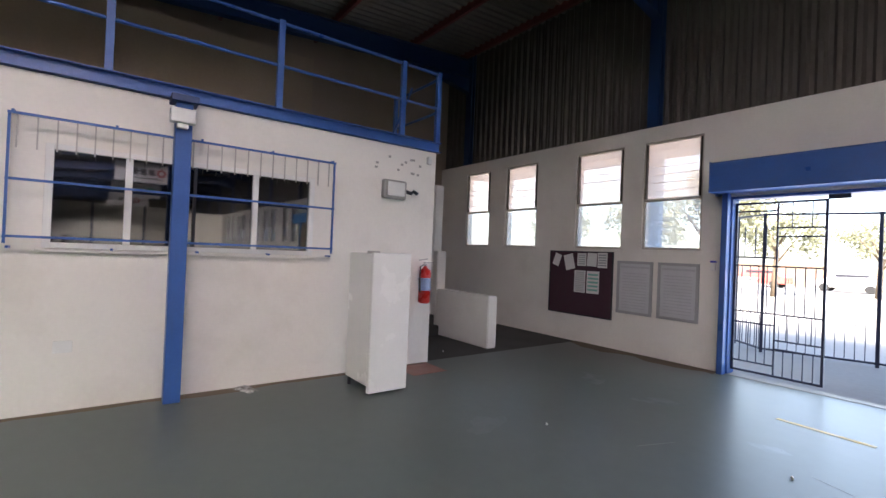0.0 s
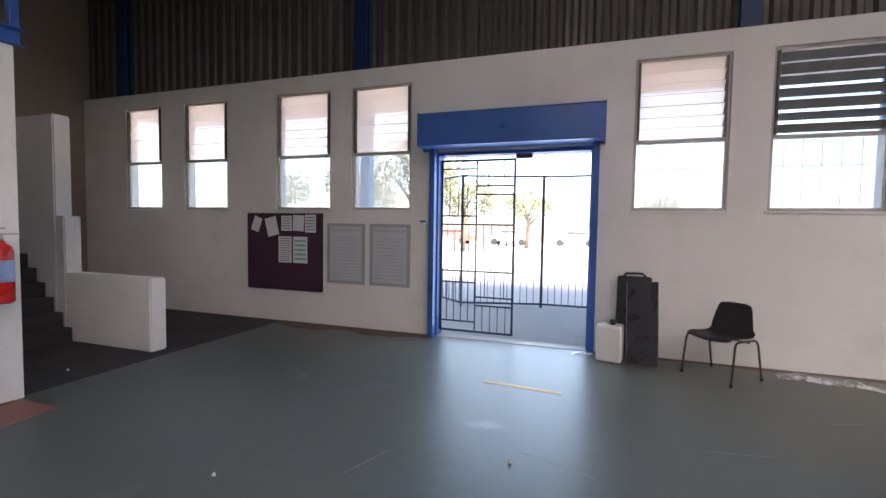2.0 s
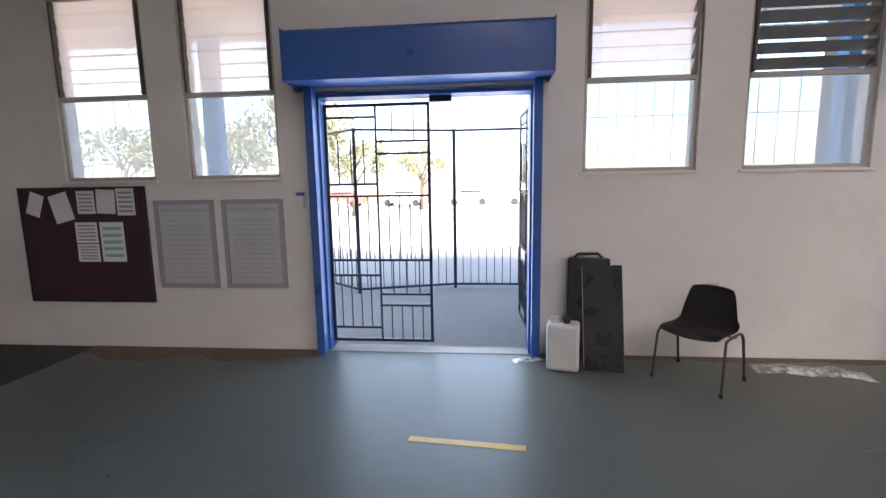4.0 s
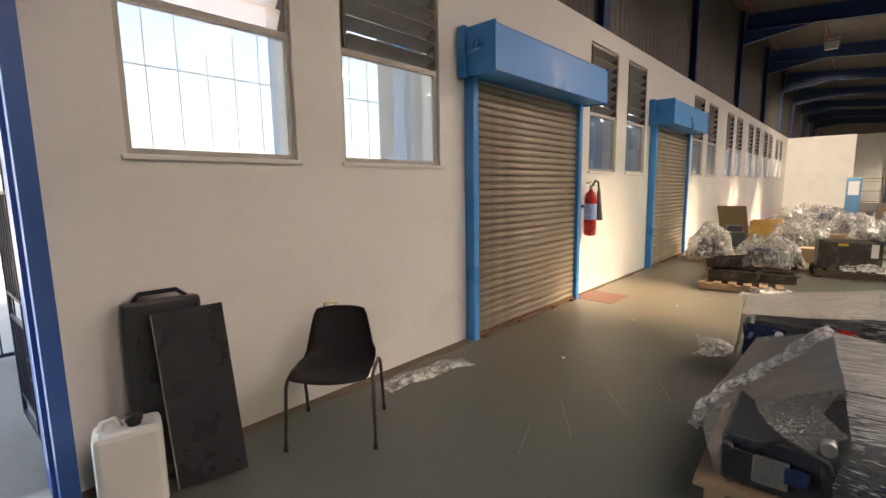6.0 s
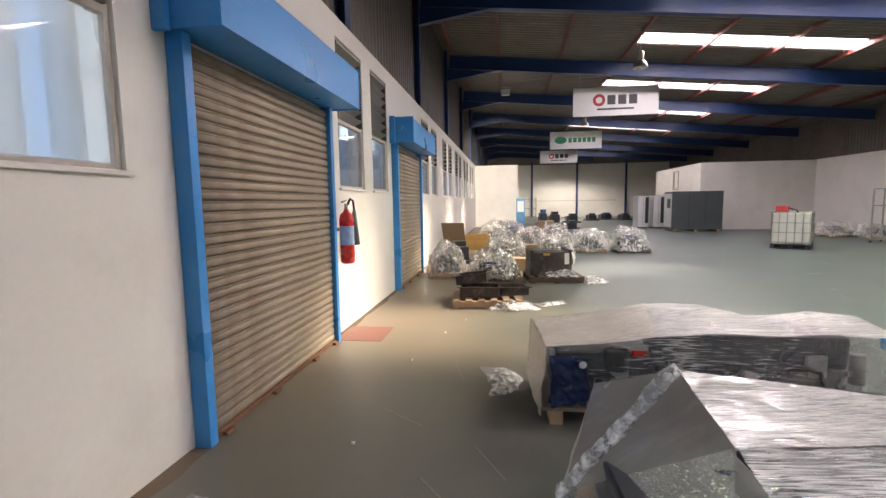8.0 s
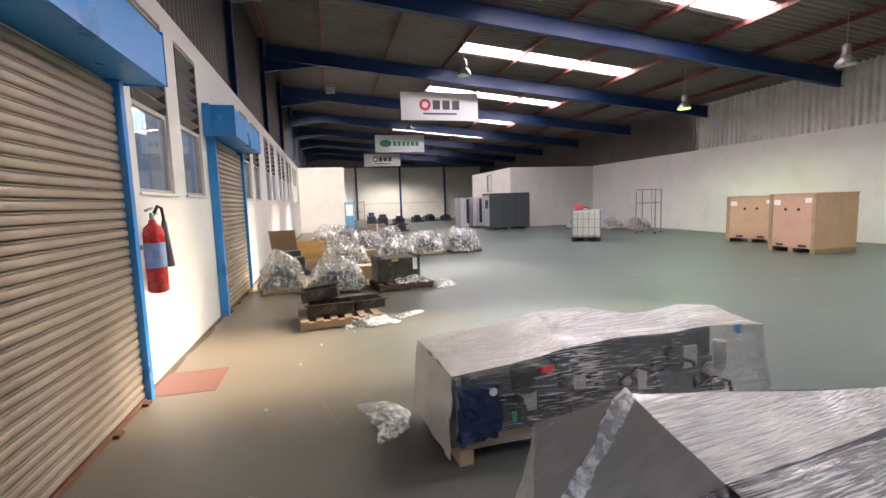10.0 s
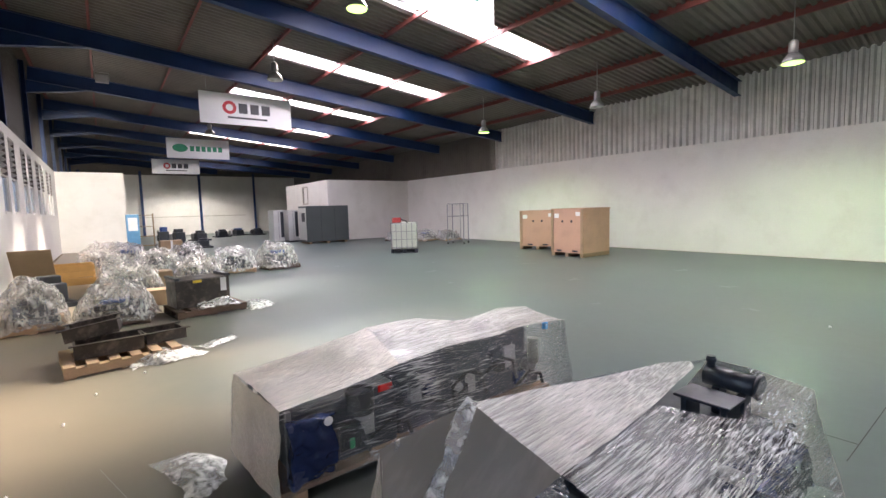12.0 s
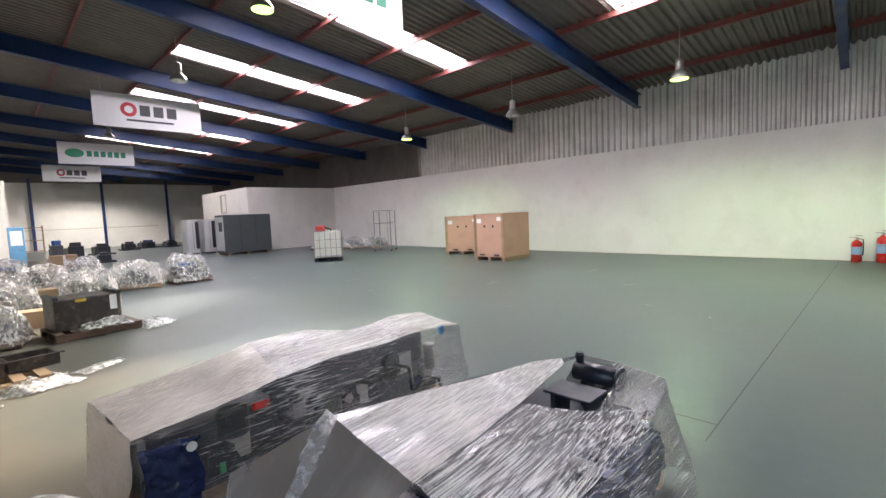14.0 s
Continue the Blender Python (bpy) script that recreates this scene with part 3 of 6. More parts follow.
structure("edge_beam", boxes((OX - 0.02, OX + 0.05, -12.0, OY + 0.06, 3.06, 3.07), (OX - 0.02, OX + 0.05, -12.0, OY + 0.06, 3.19, 3.20), (OX - 0.02, OX - 0.012, -12.0, OY + 0.06, 3.07, 3.19)), BLUE, "blue steel channel along the mezzanine edge", "beam")
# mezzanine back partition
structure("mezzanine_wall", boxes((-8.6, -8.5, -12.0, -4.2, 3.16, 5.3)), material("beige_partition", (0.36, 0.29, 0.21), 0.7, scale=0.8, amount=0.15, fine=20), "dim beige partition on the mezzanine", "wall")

win = thing("window_%d" % (len(WINDOWS) + 1), pose(OX, WIN[0], WIN[2]), "wide sliding office window with dark glass in a pale frame", "window", kind="structure")
W, H = WIN[1] - WIN[0], WIN[3] - WIN[2]
part("window_frame", boxes((-0.08, 0.012, 0, 0.06, 0, H), (-0.08, 0.012, W - 0.06, W, 0, H), (-0.08, 0.012, 0.06, W - 0.06, 0, 0.05), (-0.08, 0.012, 0.06, W - 0.06, H - 0.05, H), bevel=0.004), WHITE_ENAMEL, win)
for a in (0.62, 1.80):
    part("mullion", boxes((-0.07, 0.005, a - 0.03, a + 0.03, 0.051, H - 0.051), bevel=0.004), WHITE_ENAMEL, win)
part("mullion", boxes((-0.06, -0.01, 1.18, 1.21, 0.051, H - 0.051)), BLACK_STEEL, win)
for a, b in ((0.06, 0.59), (0.65, 1.179), (1.211, 1.77), (1.83, W - 0.06)):
    part("pane", boxes((-0.036, -0.03, a, b, 0.051, H - 0.051)), GLASS_DARK, win, "dark reflecting office glass")
part("window_sill", boxes((0.0, 0.04, -0.04, W + 0.04, -0.04, -0.004), bevel=0.006), WALL, win)

g = thing("burglar_guard", pose(OX + 0.02, WIN[0] - 0.24, WIN[2] + 0.03), "blue welded burglar guard over the office window", "burglar guard")
GW = W + 0.45
for z in (0.05, 0.54, 1.10):
    part("rail", boxes((0.10, 0.118, 0, GW, z, z + 0.022)), BLUE, g)
for a in (0.0, GW - 0.02):
    part("end_bar", boxes((0.08, 0.10, a, a + 0.02, 0.0, 1.12)), BLUE, g)
for k in range(5):
    a = 0.02 + (GW - 0.06) * k / 4
    part("bracket", boxes((-0.019, 0.099, a, a + 0.02, 1.123, 1.143)), BLUE, g)
    part("bracket", boxes((-0.019, 0.099, a, a + 0.02, -0.04, -0.02)), BLUE, g)
first = None
for k in range(22):
    a = 0.06 + (GW - 0.14) * k / 21
    if first is None:
        ob = first = part("bar", boxes((0.086, 0.098, -0.006, 0.006, 0.82, 1.10)), BAR_WHITE, g)
    else:
        ob = new("bar", first.data)
        ob.parent = g
    ob.matrix_local = pose(0, a, 0)

# mezzanine rail
rail = thing("mezzanine_railing", pose(OX, 0, 3.20), "blue steel railing along the mezzanine edge", "railing")
for y in (-9.0, -7.38, -5.79, -4.12, -3.52):
    part("post", boxes((-0.03, 0.03, y - 0.035, y + 0.035, 0, 1.03), bevel=0.004), BLUE, rail)
for z in (0.50, 1.0):
    bm = bmesh.new()
    rod(bm, (0, -12.0, z), (0, -3.52, z), 0.02, 8)
    part("rail", bm, BLUE, rail)
for z in (0.50, 1.0):
    bm = bmesh.new()
    tube(bm, [(0, -3.52, z), (-0.10, -3.44, z), (-0.4, -3.42, z), (-1.4, -3.42, z)], 0.02)
    part("return_rail", bm, BLUE, rail)
part("post", boxes((-1.43, -1.37, -3.45, -3.39, 0, 1.03), bevel=0.004), BLUE, rail)
bm = bmesh.new()
rod(bm, (-1.4, -3.6, 0.05), (-0.6, -3.6, 0.95), 0.02, 8)
part("stair_handrail", bm, BLUE, rail)

col = thing("steel_column", pose(OX + 0.17, -6.76, 0), "blue square steel column carrying the mezzanine edge", "column")
part("shaft", boxes((-0.07, 0.07, -0.075, 0.075, 0.0, 2.98), bevel=0.01), BLUE, col)
part("cap_plate", boxes((-0.12, 0.12, -0.12, 0.12, 2.981, 3.05), bevel=0.006), BLUE_DEEP, col)
o = thing("junction_box", pose(OX + 0.26, -6.78, 2.76), "white plastic box fixed to the blue column", "junction box")
part("case", boxes((-0.015, 0.09, -0.11, 0.11, 0, 0.14), bevel=0.012), WHITE_ENAMEL, o)
part("spout", boxes((0.0, 0.06, -0.05, 0.05, -0.05, -0.001), bevel=0.008), WHITE_ENAMEL, o)
o = thing("wall_plate", pose(OX, -7.62, 0.54), "white blank electrical plate on the office wall", "socket")
part("plate", boxes((0.001, 0.014, -0.07, 0.07, 0, 0.11), bevel=0.004), WHITE_ENAMEL, o)

# bulkhead light, broken, on the office wall
o = thing("bulkhead_light", pose(OX, -4.22, 2.43), "old round-cornered bulkhead light hanging on the wall", "wall light")
GREY_PL = material("grey_metal", (0.36, 0.35, 0.33), 0.4, metal=0.6, scale=6, amount=0.2, fine=50)
part("housing", boxes((0.001, 0.10, -0.19, 0.17, -0.13, 0.13), bevel=0.03), GREY_PL, o)
part("lens", boxes((0.101, 0.125, -0.14, 0.12, -0.09, 0.10), bevel=0.01), WHITE_ENAMEL, o)
bm = bmesh.new()
tube(bm, [(0.05, 0.17, 0.0), (0.09, 0.24, -0.03), (0.06, 0.30, 0.01), (0.1, 0.34, -0.03)], 0.025)
part("bracket_arm", bm, BLACK_STEEL, o)
o = thing("alarm_sensor", pose(OX, -3.66, 2.86), "small white motion sensor under the ceiling edge", "sensor")
part("case", boxes((0.001, 0.06, -0.035, 0.035, 0, 0.11), bevel=0.015), WHITE_ENAMEL, o)
rnd = random.Random(5)
for k in range(12):
    bm = boxes((0.0005, 0.004, -0.02, 0.02, -0.015, 0.015), bevel=0.0)
    ob = tagged(part("patch", bm, GREY_PL), "small grey filler patch on the office wall", "wall patch", "filler patches")
    ob.matrix_world = pose(OX, -4.5 + rnd.random() * 0.75, 2.66 + rnd.random() * 0.24)

# fridge
fr = thing("fridge", pose(-4.45, -4.76, 0), "old white upright fridge standing against the office wall", "fridge")
cab = part("cabinet", boxes((-0.30, 0.24, -0.24, 0.24, 0.10, 1.56), bevel=0.012), WHITE_ENAMEL, fr)
part("door", boxes((0.245, 0.305, -0.245, 0.245, 0.03, 1.575), bevel=0.014), WHITE_ENAMEL, fr, "white enamelled fridge door")
part("top_hinge", boxes((0.12, 0.30, -0.23, -0.16, 1.562, 1.59), bevel=0.006), GREY_PL, fr)
bm = bmesh.new()
lathe(bm, [(0.075, 0.03), (0.085, 0.05), (0.085, 0.085), (0.05, 0.098)], 14, Matrix.Translation((-0.15, -0.08, 0)))
part("compressor", bm, BLACK_STEEL, cab, "black compressor under the cabinet")
for x, y in ((0.2, -0.2), (0.2, 0.2), (-0.26, 0.2), (-0.26, -0.2)):
    bm = bmesh.new()
    rod(bm, (x, y, 0), (x, y, 0.10), 0.022, 8)
    part("foot", bm, BLACK_STEEL, fr)


# fire extinguishers
RED = material("red_gloss_paint", (0.55, 0.025, 0.02), 0.3, scale=6, amount=0.1, fine=40, bump=0.01)
LABELP = material("blue_white_label", (0.25, 0.35, 0.55), 0.5, scale=14, amount=0.3, fine=50)
RUBBER = material("black_rubber", (0.02, 0.02, 0.02), 0.6, scale=8, amount=0.2, fine=50)
HORN = material("grey_horn_plastic", (0.10, 0.10, 0.10), 0.5, scale=8, amount=0.2, fine=50)


def extinguisher(m, h, r, horn, label):
    root = thing("fire_extinguisher", m, label, "fire extinguisher")
    bm = bmesh.new()
    lathe(bm, [(r * 0.7, 0), (r, 0.02), (r, h * 0.82), (r * 0.85, h * 0.90), (r * 0.4, h * 0.95), (r * 0.3, h)], 20)
    cyl = part("cylinder", bm, RED, root)
    bm = bmesh.new()
    lathe(bm, [(r * 1.01, h * 0.35), (r * 1.012, h * 0.36), (r * 1.012, h * 0.68), (r * 1.01, h * 0.69)], 20)
    part("label", bm, LABELP, cyl, "pale printed instruction label")
    bm = bmesh.new()
    rod(bm, (0, 0, h), (0, 0, h + 0.05), 0.02, 10)
    box(bm, -0.02, 0.13, -0.012, 0.012, h + 0.045, h + 0.06)
    box(bm, -0.02, 0.12, -0.012, 0.012, h + 0.085, h + 0.10, Matrix.Rotation(radians(-8), 4, "Y"))
    part("valve", bm, GREY_PL, root)
    bm = bmesh.new()
    if horn:
        tube(bm, [(0.02, 0, h + 0.03), (0.10, -0.02, h + 0.12), (0.17, -0.03, h + 0.10), (0.20, -0.03, h - 0.02)], 0.014)
        hose = part("hose", bm, RUBBER, root)
        bm = bmesh.new()
        rod(bm, (0.20, -0.03, h - 0.02), (0.22, -0.03, h - 0.45), 0.022, 12, 0.055)
        part("discharge_horn", bm, HORN, hose, "black discharge horn")
    else:
        tube(bm, [(0.0, 0, h + 0.03), (-r - 0.01, -0.02, h), (-r - 0.02, -0.03, h * 0.6), (-r - 0.01, -0.03, h * 0.3)], 0.012)
        part("hose", bm, RUBBER, root)
    part("wall_bracket", boxes((-0.03, 0.03, r, r + 0.045, h * 0.6, h * 0.66)), GREY_PL, root)
    return root


extinguisher(pose(5.47, -0.135, 0.88), 0.66, 0.085, True, "tall red gas extinguisher with a black horn on the wall")
extinguisher(pose(OX + 0.135, -3.72, 0.88), 0.52, 0.085, False, "red extinguisher with blue label on the office corner").rotation_euler = (0, 0, radians(90))
extinguisher(pose(OX + 0.125, -4.22, 0.88), 0.52, 0.08, False, "red extinguisher with blue label behind the fridge").rotation_euler = (0, 0, radians(90))
extinguisher(pose(1.42, SOUTH + 0.25, 0.0), 0.55, 0.10, False, "red extinguisher standing on the floor by the wall")
extinguisher(pose(0.97, SOUTH + 0.22, 0.0), 0.66, 0.11, False, "large red extinguisher standing on the floor by the wall")

# worn red floor squares below the extinguishers
RED_WORN = material("worn_red_floor_paint", (0.26, 0.10, 0.075), 0.5, scale=3, amount=0.3, fine=30, stain=(0.2, 0.17, 0.13), stain_scale=3, stain_amount=0.8)
for x0, x1, y0, y1 in ((-5.14, -4.62, -4.1, -3.56), (5.2, 5.8, -0.6, -0.02)):
    structure("floor_marking", boxes((x0, x1, y0, y1, 0.0, 0.003)), RED_WORN, "worn red painted square on the floor", "floor marking")
ln = structure("floor_line", boxes((-0.39, 0.39, -0.03, 0.03, 0.0, 0.003)), material("yellow_line_paint", (0.62, 0.42, 0.10), 0.5, scale=6, amount=0.2, fine=40), "short yellow painted line on the floor", "floor marking")
ln.matrix_world = pose(-1.06, -1.63, 0, 0, 0, -5)
structure("floor_joint", boxes((1.723, 1.729, SOUTH, -5.2, 0, 0.0012), (1.730, 2.6, -5.5, -5.493, 0, 0.0012)), CONCRETE_DARK, "dark sawn joint in the concrete floor", "floor joint")

# stairs and stepped balustrade
st = thing("staircase", pose(-6.80, 0, 0), "dark concrete stairs up to the mezzanine", "stairs", kind="structure")
for k in range(17):
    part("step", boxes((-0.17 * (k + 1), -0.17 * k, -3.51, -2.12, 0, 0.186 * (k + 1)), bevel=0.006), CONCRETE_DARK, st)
bal = boxes((-6.93, -5.42, -2.11, -1.9, 0, 0.89), (-7.10, -6.93, -2.11, -1.9, 0, 1.63), (WEST, -7.10, -2.11, -1.9, 0, 2.95))
bmesh.ops.bevel(bal, geom=bal.edges[:], offset=0.015, segments=2, affect="EDGES")
structure("stair_balustrade", bal, WALL, "white plastered stepped wall beside the stairs", "balustrade")

# notice board, papers and framed sheets
o = thing("notice_board", pose(-5.16, -0.001, 0.53), "dark maroon notice board with pinned papers", "notice board")
part("panel", boxes((-0.70, 0.70, -0.018, -0.002, 0.0, 1.19)), material("maroon_felt", (0.055, 0.022, 0.035), 0.9, scale=8, amount=0.2, fine=120, bump=0.1), o)
part("frame", boxes((-0.72, -0.70, -0.026, -0.002, -0.02, 1.21), (0.70, 0.72, -0.026, -0.002, -0.02, 1.21), (-0.70, 0.70, -0.026, -0.002, -0.02, 0.0), (-0.70, 0.70, -0.026, -0.002, 1.19, 1.21)), BLACK_STEEL, o)
PAPER = material("white_paper", (0.75, 0.75, 0.74), 0.7, scale=6, amount=0.05, fine=60)
PRINT = material("grey_print", (0.30, 0.33, 0.34), 0.7, scale=30, amount=0.3, fine=90)
PRINT_PALE = material("pale_grey_print", (0.44, 0.45, 0.47), 0.6, scale=30, amount=0.15, fine=90)
GREENP = material("green_print", (0.22, 0.5, 0.42), 0.7, scale=30, amount=0.2, fine=90)
for x, z, w, h, rot in ((-0.58, 0.92, 0.16, 0.24, 20), (-0.20, 0.85, 0.22, 0.30, -14), (0.05, 0.93, 0.20, 0.24, 0), (0.27, 0.93, 0.21, 0.25, 3), (0.50, 0.91, 0.20, 0.28, 0), (0.02, 0.62, 0.25, 0.22, 0), (0.02, 0.42, 0.25, 0.19, 0), (0.31, 0.42, 0.27, 0.42, 0)):
    p = thing("paper", pose(-5.16 + x, -0.0212, 0.53 + z, 0, rot, 0), "white printed sheet pinned to the notice board", "paper", "pinned papers")
    part("sheet", boxes((-w / 2, w / 2, -0.001, 0.001, 0, h)), PAPER, p)
    if rot == 0:
        part("print", boxes(*[(-w * 0.4, w * 0.4, -0.0016, -0.0011, h * (0.12 + 0.17 * q), h * (0.20 + 0.17 * q)) for q in range(5)]), GREENP if x > 0.3 and h > 0.4 else PRINT, p)
for x in (-4.03, -3.29):
    p = thing("framed_notice", pose(x, -0.001, 0.67), "grey-framed printed sheet behind glass", "framed notice", "framed notices")
    w, h = 0.65, 0.92
    part("frame", boxes((-w / 2, -w / 2 + 0.045, -0.025, -0.002, 0, h), (w / 2 - 0.045, w / 2, -0.025, -0.002, 0, h), (-w / 2 + 0.045, w / 2 - 0.045, -0.025, -0.002, 0, 0.045), (-w / 2 + 0.045, w / 2 - 0.045, -0.025, -0.002, h - 0.045, h)), material("grey_frame", (0.36, 0.36, 0.37), 0.5, scale=5, amount=0.1, fine=50), p)
    part("sheet", boxes((-w / 2 + 0.046, w / 2 - 0.046, -0.012, -0.003, 0.046, h - 0.046)), material("grey_paper", (0.52, 0.53, 0.55), 0.5, scale=3, amount=0.1, fine=60), p)
    part("print", boxes(*[(-0.22, 0.22, -0.0135, -0.0122, 0.10 + 0.05 * q, 0.115 + 0.05 * q) for q in range(13)], (-0.26, 0.26, -0.0135, -0.0122, 0.80, 0.83)), PRINT_PALE, p)
o = thing("access_reader", pose(-2.77, -0.001, 1.50), "small white reader with a blue top beside the door", "access reader")
part("case", boxes((-0.035, 0.035, -0.04, -0.001, 0, 0.12), bevel=0.008), WHITE_ENAMEL, o)
part("cap", boxes((-0.04, 0.04, -0.045, -0.001, 0.121, 0.15), bevel=0.006), material("blue_plastic", (0.05, 0.06, 0.5), 0.4), o)

# socket by the chair
o = thing("wall_socket", pose(1.20, -0.001, 0.64), "cream double wall socket", "socket")
part("plate", boxes((-0.06, 0.06, -0.014, -0.001, 0, 0.10), bevel=0.004), material("cream_plastic", (0.62, 0.52, 0.34), 0.5), o)
part("switch", boxes((-0.03, 0.01, -0.022, -0.0145, 0.05, 0.08), bevel=0.003), WHITE_ENAMEL, o)

# jerry can and leaning boards
o = thing("jerry_can", pose(-0.22, -0.33, 0, 0, 0, -12), "white plastic jerry can with a black cap", "jerry can")
bm = boxes((-0.145, 0.145, -0.10, 0.10, 0.0, 0.44), bevel=0.03)
can = part("body", bm, material("white_polythene", (0.72, 0.70, 0.66), 0.4, scale=4, amount=0.08, fine=40), o)
bm = bmesh.new()
lathe(bm, [(0.03, 0.435), (0.03, 0.46), (0.038, 0.461), (0.038, 0.495), (0.03, 0.50)], 14, Matrix.Translation((0.03, -0.02, 0)))
part("cap", bm, RUBBER, can, "black screw cap")
bm = bmesh.new()
tube(bm, [(-0.11, 0.0, 0.435), (-0.10, 0.0, 0.475), (-0.05, 0.0, 0.485), (-0.02, 0.0, 0.435)], 0.014)
part("handle", bm, bpy.data.materials["white_polythene"], o)
BLACKBOARD = material("black_laminate", (0.030, 0.030, 0.034), 0.30, scale=5, amount=0.08, fine=40, bump=0.10)
EDGE = material("pale_chipboard_edge", (0.42, 0.38, 0.33), 0.7, scale=20, amount=0.2, fine=80)
o = thing("speaker_case", pose(0.03, -0.17, 0, -7, 0, -10), "black case with a carry handle leaning on the wall", "case")
part("body", boxes((-0.19, 0.19, -0.10, 0.06, 0.015, 1.0), bevel=0.02), BLACKBOARD, o)
bm = bmesh.new()
tube(bm, [(-0.13, -0.02, 0.995), (-0.10, -0.02, 1.035), (0.08, -0.02, 1.04), (0.13, -0.02, 0.995)], 0.013)
part("handle", bm, RUBBER, o)
o = thing("laminate_board", pose(0.13, -0.44, 0.012, -9, -4, -20), "black laminate cabinet side leaning against the case", "board")
part("panel", boxes((-0.17, 0.17, -0.02, 0.02, 0.01, 0.96), bevel=0.004), BLACKBOARD, o)
part("edge_strip", boxes((-0.176, -0.1705, -0.02, 0.02, 0.012, 0.955)), EDGE, o)


# ---- chair ----
def shell_chair(m):
    root = thing("chair", m, "dark grey plastic shell chair on bent steel legs", "chair")
    SHELL = material("dark_grey_polypropylene", (0.066, 0.058, 0.060), 0.42, scale=6, amount=0.12, fine=90, bump=0.05)
    LEG = material("dull_brown_steel", (0.10, 0.085, 0.07), 0.45, metal=0.5, scale=8, amount=0.2, fine=60)
    prof = [(0.24, 0.415), (0.225, 0.435), (0.15, 0.445), (0.0, 0.43), (-0.12, 0.43), (-0.175, 0.46), (-0.205, 0.55), (-0.225, 0.65), (-0.245, 0.74), (-0.255, 0.785)]
    half = [0.225, 0.245, 0.25, 0.25, 0.245, 0.24, 0.225, 0.205, 0.185, 0.165]
    bm = bmesh.new()
    rows = []
    for i, ((y, z), hw) in enumerate(zip(prof, half)):
        row = []
        for j in range(11):
            u = -1 + 0.2 * j
            lift = 0.03 * u * u
            dy = lift * 1.6 if i > 5 else 0
            row.append(bm.verts.new((hw * u, y + dy, z + (lift if i <= 5 else -0.012 * u ** 4))))
        rows.append(row)
    for a, b in zip(rows, rows[1:]):
        for j in range(10):
            bm.faces.new((a[j], a[j + 1], b[j + 1], b[j])).smooth = True
    bmesh.ops.solidify(bm, geom=bm.faces[:], thickness=0.008)
    part("seat_shell", bm, SHELL, root)
    for s in (-1, 1):
        bm = bmesh.new()
        tube(bm, [(s * 0.275, 0.25, 0), (s * 0.268, 0.20, 0.39), (s * 0.262, 0.18, 0.425), (s * 0.258, 0.15, 0.437), (s * 0.258, 0.0, 0.442), (s * 0.258, -0.13, 0.437), (s * 0.262, -0.16, 0.425), (s * 0.268, -0.18, 0.39), (s * 0.275, -0.26, 0)], 0.011)
        legs = part("leg_frame", bm, LEG, root)
        for y in (0.25, -0.26):
            bm = bmesh.new()
            rod(bm, (s * 0.275, y, 0), (s * 0.273, y * 0.985, 0.035), 0.015, 8)
            part("foot_cap", bm, RUBBER, legs)
    bm = bmesh.new()
    rod(bm, (-0.258, -0.05, 0.418), (0.258, -0.05, 0.418), 0.009, 8)
    part("cross_bar", bm, LEG, root)
    return root


shell_chair(pose(0.90, -0.50, 0, 0, 0, 180 - 46))


